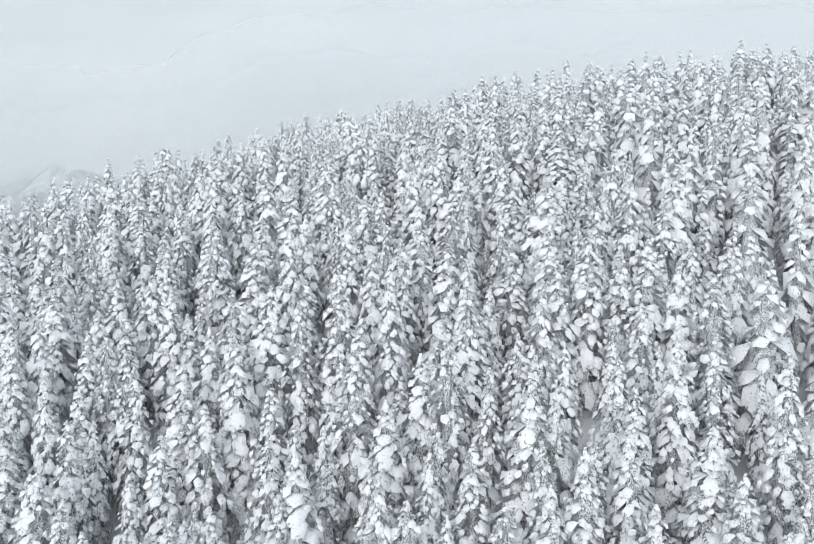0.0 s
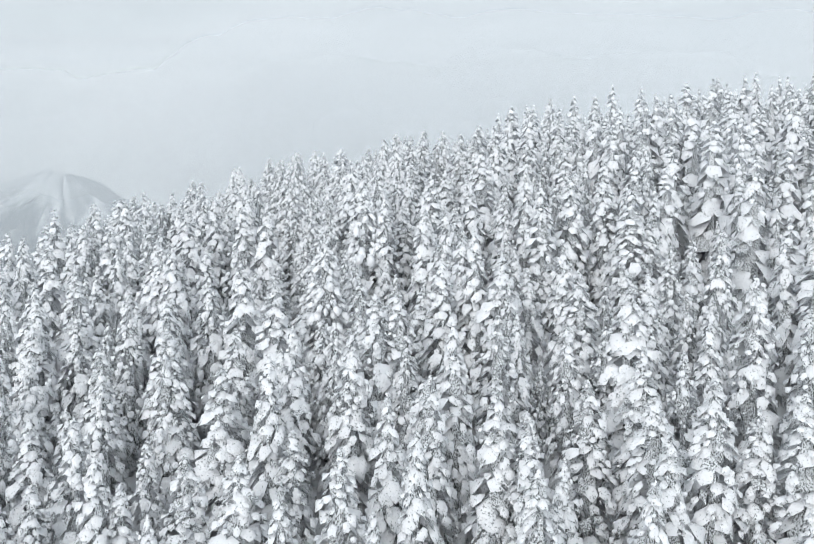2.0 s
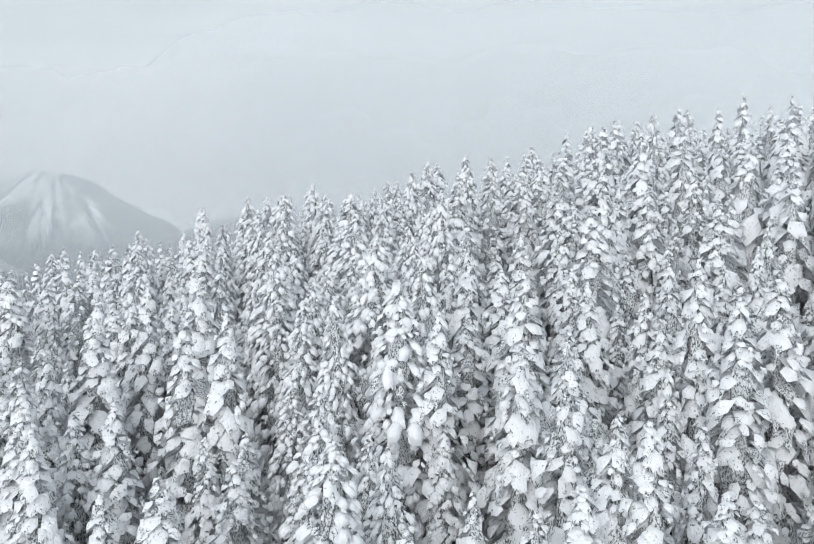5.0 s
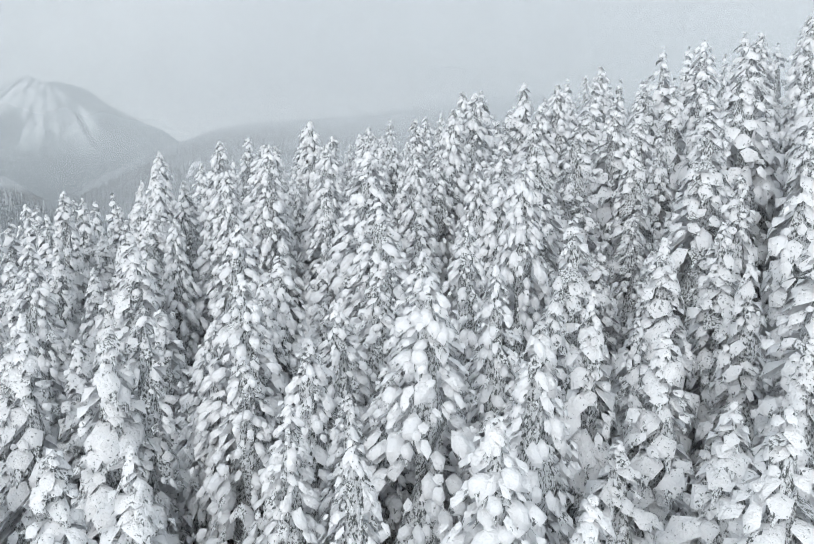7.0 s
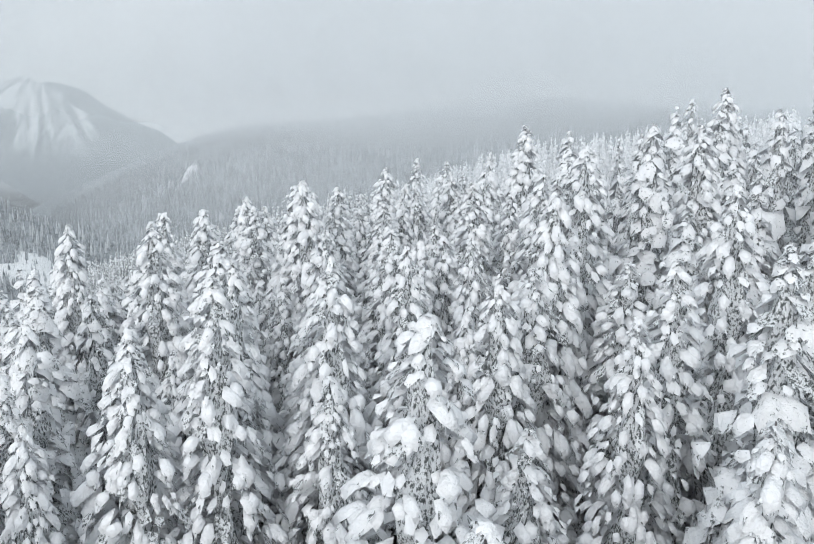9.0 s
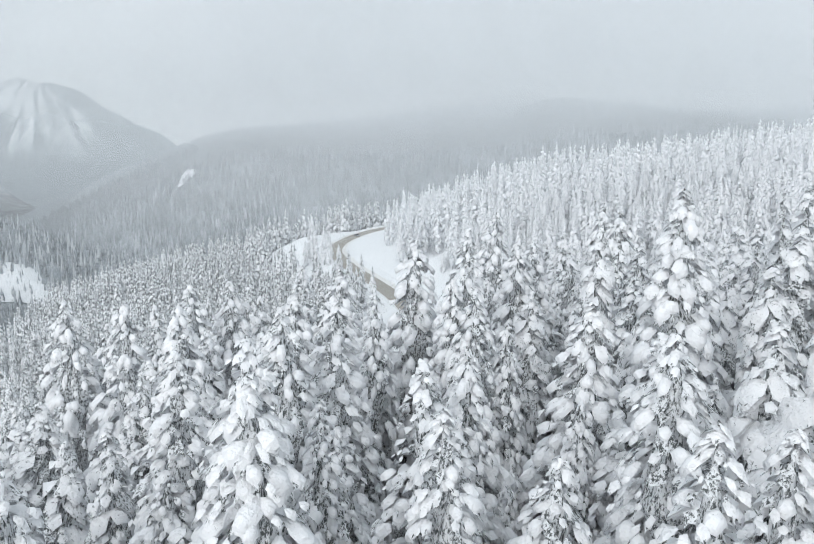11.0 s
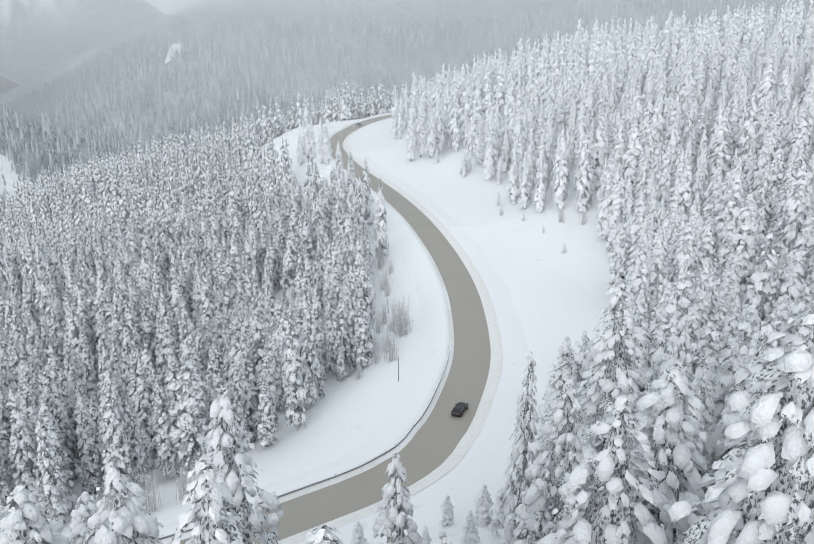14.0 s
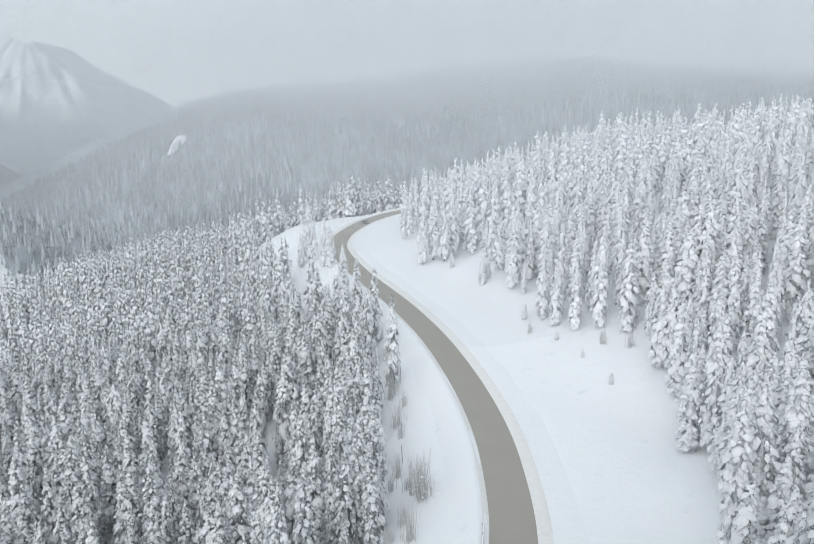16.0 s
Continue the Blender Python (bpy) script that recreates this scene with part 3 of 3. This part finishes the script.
forest("upper_slope_forest", right[~near_r & ~far_r], PALE, "white frosted spruces on the misty slope above the road", [WHITE, RIMED])
forest("lower_slope_forest_edge", left[near_l], DARK, "dark snow-dusted spruces below the road", [SPECKLED, SHADED])
forest("lower_slope_forest", left[~near_l & ~far_l], DIM, "dark snow-dusted spruces falling away below the road", [SPECKLED, SHADED])

# trees behind the last bend and across the valley
def beyond_bend(x, y):
    s, _ = aside(x, y)
    return (s < -13) & (y > 478 - 0.25 * (x + 60))


crest = scattered(-110, 70, 468, 548, 4.4, 14, beyond_bend)
forest("crest_forest", crest, FEW, "dark snow-dusted spruces behind the last bend", [SPECKLED, SHADED])


def far_tree_material():
    m, t, b = material("distant_frosted_trees")
    p = place_of(t)
    island = t.nodes.new("ShaderNodeNewGeometry").outputs["Random Per Island"]
    big, fine = noise_node(t, p, 0.007, 4), noise_node(t, p, 0.35, 3, 0.7)
    r = ramp_node(t, [(0.0, 0.0), (0.45, 0.25), (1.0, 1.0)], "LINEAR")
    t.links.new(island, r.inputs["Fac"])
    c = mixed(t, r.outputs["Color"], (0.09, 0.11, 0.125), (0.66, 0.69, 0.72))
    rb = ramp_node(t, [(0.42, 0.0), (0.62, 0.55)])
    t.links.new(big.outputs["Fac"], rb.inputs["Fac"])
    c = mixed(t, rb.outputs["Color"], c, (0.13, 0.15, 0.165))
    rf = ramp_node(t, [(0.40, 0.0), (0.62, 0.6)])
    t.links.new(fine.outputs["Fac"], rf.inputs["Fac"])
    t.links.new(mixed(t, rf.outputs["Color"], c, (0.62, 0.65, 0.68)), b.inputs["Base Color"])
    b.inputs["Roughness"].default_value = 0.9
    return m


def far_trees():
    rng = np.random.default_rng(21)
    n = 22000
    y = 505 + 900 * rng.random(n) ** 1.15
    x = -60 + (rng.random(n) * 2 - 1) * (0.56 * (y - 20))
    h = rng.uniform(10, 17, n) * np.where(rng.random(n) < 0.2, 0.7, 1.0)
    z = terrain(x, y)
    turn = rng.uniform(0, 6.283, n)
    ang = np.arange(5) / 5 * 6.283
    unit = np.concatenate([np.stack([np.cos(ang) * 0.135, np.sin(ang) * 0.135, np.full(5, 0.04)], 1), [[0, 0, 1.0]]])
    f = np.array([[i, (i + 1) % 5, 5] for i in range(5)])
    c, s = np.cos(turn)[:, None], np.sin(turn)[:, None]
    V = np.stack([unit[None, :, 0] * c - unit[None, :, 1] * s, unit[None, :, 0] * s + unit[None, :, 1] * c, np.repeat(unit[None, :, 2], n, 0)], 2)
    V = V * h[:, None, None] + np.stack([x, y, z - 0.5], 1)[:, None]
    F = f[None] + (np.arange(n) * 6)[:, None, None]
    ob = mesh_object("valley_forest", V.reshape(-1, 3), F.reshape(-1, 3), [far_tree_material()], smooth=np.zeros(n * 5, bool))
    tagged(ob, "distant grey frosted forest across the valley in mist", "forest", kind="stuff")


far_trees()

# ------------------------------------------------------------------ roadside
def part(name, bm, mat, parent, label=""):
    me = bpy.data.meshes.new(name)
    bm.to_mesh(me)
    bm.free()
    me.materials.append(mat)
    ob = new(name, me)
    ob.parent = parent
    if label:
        tagged(ob, label)
    return ob


def box(bm, x0, x1, y0, y1, z0, z1, taper=0.0):
    """A block; taper draws its top in."""
    v = [bm.verts.new((x + (taper if z == z1 and x == x0 else -taper if z == z1 else 0), y + (taper if z == z1 and y == y0 else -taper if z == z1 else 0), z))
         for z in (z0, z1) for x, y in ((x0, y0), (x1, y0), (x1, y1), (x0, y1))]
    for f in ((3, 2, 1, 0), (4, 5, 6, 7), (0, 1, 5, 4), (1, 2, 6, 5), (2, 3, 7, 6), (3, 0, 4, 7)):
        bm.faces.new([v[i] for i in f])


def rod(bm, a, b, r0, r1, n=5):
    a, b = Vector(a), Vector(b)
    q = (b - a).to_track_quat("Z", "Y").to_matrix()
    rings = []
    for c, r in ((a, r0), (b, r1)):
        rings.append([bm.verts.new(c + q @ Vector((math.cos(i / n * 6.283) * r, math.sin(i / n * 6.283) * r, 0))) for i in range(n)])
    for i in range(n):
        bm.faces.new((rings[0][i], rings[0][(i + 1) % n], rings[1][(i + 1) % n], rings[1][i]))
    bm.faces.new(rings[1])


STEEL = plain("mottled_rail_metal", (0.33, 0.34, 0.35), 0.6, 0.6, 3.0, 0.3)
WOOD = plain("grey_post_wood", (0.14, 0.125, 0.11), 0.9, 0, 6.0, 0.35)
PAINT = plain("dark_grey_car_paint", (0.035, 0.037, 0.04), 0.35, 0.3, 3.0, 0.15)
SILVER = plain("light_grey_car_paint", (0.30, 0.31, 0.33), 0.4, 0.3, 3.0, 0.15)
GLASS = plain("dark_car_glass", (0.02, 0.022, 0.025), 0.15, 0, 3.0, 0.1)
RUBBER = plain("tyre_rubber", (0.02, 0.02, 0.02), 0.9, 0, 12.0, 0.2)
RIM = plain("alloy_rim", (0.35, 0.35, 0.36), 0.4, 0.8, 10.0, 0.1)
RED = plain("tail_light_red", (0.30, 0.02, 0.02), 0.3, 0, 10.0, 0.1)
TWIG = plain("bare_frosted_twigs", (0.55, 0.545, 0.54), 0.9, 0, 9.0, 0.5)


# Thin dark line along the inner road edge, drawn as a rail on posts.
def guardrail(first, last):
    root = tagged(new("guardrail"), "thin dark rail on posts half buried in ploughed snow", "guardrail")
    bm = bmesh.new()
    rows = []
    for i in range(first, last):
        x, y = LINE[i] + NORMAL[i] * -4.6
        n = NORMAL[i]
        rows.append([bm.verts.new((x + n[0] * o, y + n[1] * o, z)) for o, z in ((0, 0.52), (0.07, 0.60), (0.0, 0.70), (0.07, 0.80), (0, 0.88), (-0.06, 0.88), (-0.06, 0.52))])
    for p, q in zip(rows, rows[1:]):
        for j in range(7):
            bm.faces.new((p[j], p[(j + 1) % 7], q[(j + 1) % 7], q[j]))
    part("rail", bm, STEEL, root)
    bm = bmesh.new()
    rows = []
    for i in range(first, last):
        x, y = LINE[i] + NORMAL[i] * -4.6
        n, h = NORMAL[i], 0.10 + 0.05 * math.sin(i * 1.7)
        rows.append([bm.verts.new((x + n[0] * o, y + n[1] * o, z)) for o, z in ((0.06, 0.87), (0.03, 0.885 + h), (-0.06, 0.90 + h), (-0.15, 0.885 + 0.7 * h), (-0.20, 0.86))])
    for p, q in zip(rows, rows[1:]):
        for j in range(4):
            bm.faces.new((p[j], p[j + 1], q[j + 1], q[j]))
    part("snow_cap", bm, GROUND, root, "ridge of fresh snow on the rail")
    bm = bmesh.new()
    box(bm, -0.08, 0.08, -0.08, 0.08, -0.4, 0.95)
    post = None
    for i in range(first, last, 1):
        x, y = LINE[i] + NORMAL[i] * -4.76
        if post is None:
            post = part("post", bm, WOOD, root)
            post.location = (x, y, 0)
        else:
            o = new("post", post.data)
            o.parent, o.location = root, (x, y, 0)


start = int(np.argmin(np.hypot(LINE[:, 0] + 52, LINE[:, 1] - 117)))
stop = int(np.argmin(np.hypot(LINE[:, 0] - 9.6, LINE[:, 1] - 182)))
guardrail(start, stop)


def stake(x, y, h, lean):
    root = tagged(new("snow_stake"), "thin dark snow stake standing in the roadside snow", "stake", "snow stakes beside the road")
    bm = bmesh.new()
    rod(bm, (0, 0, -0.5), (0.02 * h, 0, h), 0.085, 0.05, 6)
    part("pole", bm, WOOD, root)
    bm = bmesh.new()
    rod(bm, (0.02 * h, 0, h), (0.02 * h, 0, h + 0.14), 0.09, 0.03, 6)
    part("snow_cap", bm, SNOW, root)
    root.matrix_world = pose(x, y, ground_at(x, y), lean, lean * 0.7, 0)


for x, y, h, lean in ((-5, 166, 5.2, 0), (-8, 211, 3.6, -6), (-9, 249, 4.2, 1)):
    stake(x, y, h, lean)


def shrub(seed):
    rng = random.Random(seed)
    root = tagged(new("bare_shrub"), "leafless frosted roadside shrub with upright twigs", "shrub", "bare shrubs below the road")
    bm = bmesh.new()
    for _ in range(46):
        a, lean = rng.uniform(0, 6.283), rng.uniform(0.03, 0.22)
        h = rng.uniform(3.5, 8.5)
        foot = Vector((rng.gauss(0, 0.7), rng.gauss(0, 0.9), -0.2))
        knee = foot + Vector((math.cos(a) * lean * h * 0.4, math.sin(a) * lean * h * 0.4, h * 0.5))
        tip = knee + Vector((math.cos(a + 0.4) * lean * h * 0.6, math.sin(a + 0.4) * lean * h * 0.6, h * 0.5))
        rod(bm, foot, knee, 0.05, 0.032, 3)
        rod(bm, knee, tip, 0.032, 0.008, 3)
        for _ in range(5):
            b = rng.uniform(0, 6.283)
            at = knee.lerp(tip, rng.uniform(0.1, 0.8))
            rod(bm, at, at + Vector((math.cos(b) * 0.5, math.sin(b) * 0.5, rng.uniform(0.3, 0.9))), 0.018, 0.006, 3)
    tagged(part("brushwood", bm, TWIG, root), kind="stuff")
    bm = bmesh.new()
    for _ in range(34):
        c = Vector((rng.gauss(0, 0.9), rng.gauss(0, 1.0), rng.uniform(0.1, 6.0)))
        r = rng.uniform(0.08, 0.2)
        g = bmesh.ops.create_icosphere(bm, subdivisions=1, radius=r)["verts"]
        for v in g:
            v.co = Vector((v.co.x * 1.3, v.co.y, v.co.z * 0.6)) * rng.uniform(0.85, 1.15) + c
    tagged(part("snow_load", bm, SNOW, root), kind="stuff")
    return root


SHRUBS = [(-4, 191, 1.15), (-5.2, 194.5, 1.0), (-6.5, 177, 0.8), (-9, 205, 0.7), (-9.5, 228, 0.8), (-11, 243, 0.9), (-7.5, 184, 0.6),
          (-37, 134, 0.9), (-42, 131, 1.1), (-47, 130, 1.0), (-33, 135, 0.7), (-10, 200, 0.5), (-7, 198, 0.45), (-12, 213, 0.5), (-8.5, 222, 0.5),
          (-11, 186, 0.45), (-9.5, 179, 0.4), (-13, 173, 0.5), (-8, 236, 0.55), (-10, 254, 0.6), (-13, 266, 0.55), (-15, 281, 0.6),
          (41, 252, 0.6), (46, 246, 0.6), (26, 271, 0.5), (19, 140, 0.4), (16, 131, 0.35)]
plants = [shrub(i) for i in range(3)]
for i, (x, y, k) in enumerate(SHRUBS):
    copy_thing(plants[i % 3], Matrix.LocRotScale((x, y, ground_at(x, y)), Euler((0, 0, i * 1.3)), (k, k, k)))
for root in plants:
    for o in list(root.children) + [root]:
        bpy.data.objects.remove(o)


def car(x, y, heading, paint, label):
    root = tagged(new("car"), label, "car")
    # lofted body: stations along the length (y), half-widths and heights
    bm = bmesh.new()
    st = [(-2.3, 0.72, 0.45, 0.78), (-2.2, 0.84, 0.30, 0.92), (-1.4, 0.90, 0.24, 0.98), (0.4, 0.91, 0.22, 0.96), (1.4, 0.89, 0.24, 0.90), (2.1, 0.80, 0.30, 0.78), (2.28, 0.66, 0.42, 0.64)]
    rings = [[bm.verts.new(c) for c in ((-w * 0.9, q, lo), (-w, q, (lo + hi) / 2), (-w * 0.93, q, hi), (w * 0.93, q, hi), (w, q, (lo + hi) / 2), (w * 0.9, q, lo))] for q, w, lo, hi in st]
    for a, b in zip(rings, rings[1:]):
        for j in range(6):
            bm.faces.new((a[j], b[j], b[(j + 1) % 6], a[(j + 1) % 6]))
    bm.faces.new(rings[0])
    bm.faces.new(rings[-1][::-1])
    part("body", bm, paint, root)
    bm = bmesh.new()
    box(bm, -0.66, 0.66, -1.45, 0.35, 1.33, 1.47, 0.10)
    part("roof", bm, paint, root)
    bm = bmesh.new()
    lo = [(-0.82, -2.0), (0.82, -2.0), (0.80, 1.15), (-0.80, 1.15)]
    hi = [(-0.65, -1.45), (0.65, -1.45), (0.65, 0.36), (-0.65, 0.36)]
    a = [bm.verts.new((*p, 0.93)) for p in lo]
    b = [bm.verts.new((*p, 1.36)) for p in hi]
    for i in range(4):
        bm.faces.new((a[i], a[(i + 1) % 4], b[(i + 1) % 4], b[i]))
    part("windows", bm, GLASS, root, "dark tinted car windows")
    for sx in (-1, 1):
        for wy in (-1.4, 1.42):
            bm = bmesh.new()
            rod(bm, (sx * 0.70, wy, 0.33), (sx * 0.93, wy, 0.33), 0.33, 0.33, 14)
            wheel = part("wheel", bm, RUBBER, root)
            bm = bmesh.new()
            rod(bm, (sx * 0.92, wy, 0.33), (sx * 0.945, wy, 0.33), 0.21, 0.19, 10)
            part("rim", bm, RIM, wheel)
        bm = bmesh.new()
        box(bm, sx * 0.62 - 0.14, sx * 0.62 + 0.14, -2.32, -2.2, 0.72, 0.86)
        part("tail_light", bm, RED, root)
        bm = bmesh.new()
        box(bm, sx * 0.58 - 0.14, sx * 0.58 + 0.14, 2.16, 2.29, 0.60, 0.72)
        part("headlight", bm, RIM, root)
        bm = bmesh.new()
        box(bm, sx * 0.98 - 0.08, sx * 0.98 + 0.08, 0.55, 0.70, 0.92, 1.05)
        part("mirror", bm, paint, root)
    root.matrix_world = pose(x, y, 0.20, 0, 0, heading)


car(5.9, 153.6, -24, PAINT, "dark grey car driving on the sanded winter road")
car(-28.8, 450, -150, SILVER, "small light grey car on the far bend")

# young snow-covered spruces on the open slopes
YOUNG = [(2, 118, 5), (6.5, 116, 6.5), (10.5, 120, 4), (4, 107, 6), (-4, 107, 5), (12, 127, 3), (-9, 109, 7), (14, 114, 8), (-1, 111, 4), (8, 110, 7),
         (-2, 354, 21), (2, 357, 25), (6, 352, 20), (8, 341, 6), (17, 318, 9), (19, 321, 7), (9, 356, 24), (-48, 384, 24), (-45.5, 379, 17), (-51, 380, 15)]
YOUNG += [(-40, 366, 20), (-37, 360, 18), (26, 283, 5), (35, 247, 2.6), (31.5, 262, 3), (38, 231, 3), (-30, 335, 16), (-24, 318, 15), (20, 140, 5)]
young_kinds = [light_tree(400 + i, 220, 1, 0.03, 0.110) for i in range(4)]
for i, (x, y, h) in enumerate(YOUNG):
    v, f, m = young_kinds[i % 4]
    root = tagged(new("young_spruce"), "young spruce wrapped in snow on the open slope", "tree", "young spruces by the road")
    root.matrix_world = Matrix.LocRotScale((x, y, ground_at(x, y) - 0.2), Euler((0, 0, i)), (h * (1.05 if h > 9 else 1.7), h * (1.05 if h > 9 else 1.7), h))
    mesh_object("crown", v, f, [WHITE, RIMED], m, m == 0, parent=root)
    bm = bmesh.new()
    rod(bm, (0, 0, -0.02), (0, 0, 0.5), 0.014, 0.006, 6)
    part("trunk", bm, BARK, root)

# ------------------------------------------------------------------ mountain
PEAK = (-987.0, 2080.0, 170.0)


def mountain():
    """A steep face with snow chutes that fan out from its peak, and a wooded shoulder behind it."""
    m, t, b = material("snow_chutes_and_rock")
    p = place_of(t)
    sep = t.nodes.new("ShaderNodeSeparateXYZ")
    t.links.new(p, sep.inputs[0])

    def maths(op, a, c):
        n = t.nodes.new("ShaderNodeMath")
        n.operation = op
        for i, v in enumerate((a, c)):
            if isinstance(v, (int, float)):
                n.inputs[i].default_value = v
            else:
                t.links.new(v, n.inputs[i])
        return n.outputs[0]

    along, down = maths("SUBTRACT", sep.outputs["X"], PEAK[0] - 25), maths("SUBTRACT", PEAK[2] + 70, sep.outputs["Z"])
    fan = maths("ARCTAN2", along, down)
    polar = t.nodes.new("ShaderNodeCombineXYZ")
    t.links.new(maths("MULTIPLY", fan, 24.0), polar.inputs[0])
    t.links.new(maths("MULTIPLY", down, 0.012), polar.inputs[1])
    n, f = noise_node(t, polar.outputs[0], 1.0, 4, 0.6), noise_node(t, p, 0.05, 4)
    n.inputs["Distortion"].default_value = 0.6
    r = ramp_node(t, [(0.44, 0.0), (0.60, 1.0)])
    t.links.new(n.outputs["Fac"], r.inputs["Fac"])
    depth = t.nodes.new("ShaderNodeMapRange")
    depth.inputs["From Min"].default_value, depth.inputs["From Max"].default_value = -40, 40
    t.links.new(sep.outputs["Z"], depth.inputs["Value"])
    face = t.nodes.new("ShaderNodeMapRange")
    face.inputs["From Min"].default_value, face.inputs["From Max"].default_value = 2130, 2105
    t.links.new(sep.outputs["Y"], face.inputs["Value"])
    white = maths("MULTIPLY", maths("MULTIPLY", r.outputs["Color"], depth.outputs["Result"]), face.outputs["Result"])
    rock = mixed(t, f.outputs["Fac"], (0.10, 0.13, 0.15), (0.26, 0.30, 0.32))
    t.links.new(mixed(t, white, rock, (0.90, 0.92, 0.93)), b.inputs["Base Color"])
    b.inputs["Roughness"].default_value = 0.9
    gx, gy = np.arange(-1900, -300, 14.0), np.arange(1600, 2700, 14.0)
    X, Y = np.meshgrid(gx, gy, indexing="ij")
    dx, dy = X - PEAK[0], Y - PEAK[1]
    side = np.where(dx > 0, 0.66, 0.50)
    cone = PEAK[2] + 14 - side * np.sqrt(dx ** 2 + 400) - np.where(dy < 0, 0.30, 0.5) * np.sqrt(dy ** 2 + 400)
    turn = np.arctan2(dx + 25, PEAK[2] + 70 - cone)
    cone += (7 * np.sin(turn * 21) + 4 * np.sin(turn * 47 + 1)) * np.clip(np.abs(dx) / 90, 0, 1)
    back = 166 - 0.56 * soft(X + 985, 25) - 0.25 * soft(-X - 1060, 30) - 0.35 * np.abs(Y - 2320) + 5 * np.sin(X / 41) + 3 * np.sin(X / 17 + Y / 31)
    Z = np.maximum(np.maximum(cone, back), -190)
    ob = mesh_object("mountain", np.stack([X.ravel(), Y.ravel(), Z.ravel()], 1), grid_faces(len(gx), len(gy)), [m])
    tagged(ob, "hazy grey mountain with white avalanche chutes", "mountain", kind="structure")


mountain()


def clearing(cx, cy, rx, ry, seed):
    """An open snow patch among the distant trees, following the ground."""
    rng = np.random.default_rng(seed)
    n, rings = 22, (0.0, 0.5, 1.0)
    ang = np.arange(n) / n * 6.283
    wob = 1 + 0.25 * np.sin(ang * 3 + seed) + rng.uniform(-.12, .12, n)
    v, f = [], []
    for r in rings:
        x, y = cx + np.cos(ang) * rx * r * wob, cy + np.sin(ang) * ry * r * wob
        v.append(np.stack([x, y, terrain(x, y) + np.interp(r, [0, 0.5, 1], [9, 8, 2])], 1))
    for k in range(2):
        for i in range(n):
            f.append([k * n + i, (k + 1) * n + i, (k + 1) * n + (i + 1) % n, k * n + (i + 1) % n])
    tagged(mesh_object("snow_clearing", np.concatenate(v), f, [GROUND]), "open white snow clearing in the distant forest", "clearing", kind="structure")


clearing(-304, 1090, 11, 26, 1)
clearing(-338, 660, 30, 26, 2)

# ------------------------------------------------------------------ mist
# Upright flat sheets added one behind another, so that haze builds up with distance.
def mist(y, x0, x1, z0, z1, density, fade=0.0, levels=((0.0, 1.0), (0.55, 1.0), (1.0, 0.0))):
    v = [(x0, y, z0), (x1, y, z0), (x1, y, z1), (x0, y, z1)]
    ob = mesh_object("mist", v, [[0, 1, 2, 3]], [mist_material("mist", density, fade, levels)])
    tagged(ob, "flat see-through sheet standing in for the haze of low winter mist", "mist", kind="structure")


VEIL = ((0.0, 0.08), (0.28, 0.22), (0.42, 0.62), (0.52, 1.0), (0.72, 1.0), (1.0, 0.0))
ABOVE_ROAD = ((0.0, 0.0), (0.57, 0.0), (0.68, 1.0), (0.80, 0.8), (1.0, 0.0))
mist(265, -500, 500, -200, 150, 0.20, 0.45, ABOVE_ROAD)
mist(380, -700, 700, -200, 160, 0.24, 0.25, ABOVE_ROAD)
mist(560, -900, 900, -220, 190, 0.22)
mist(800, -816, 816, -260, 260, 0.36, 0.2)
mist(960, -980, 980, -260, 400, 0.40, 0.25, VEIL)
mist(1120, -1140, 1140, -260, 420, 0.60, 0.30, VEIL)
mist(1310, -1340, 1340, -260, 480, 0.97, 0.50, VEIL)
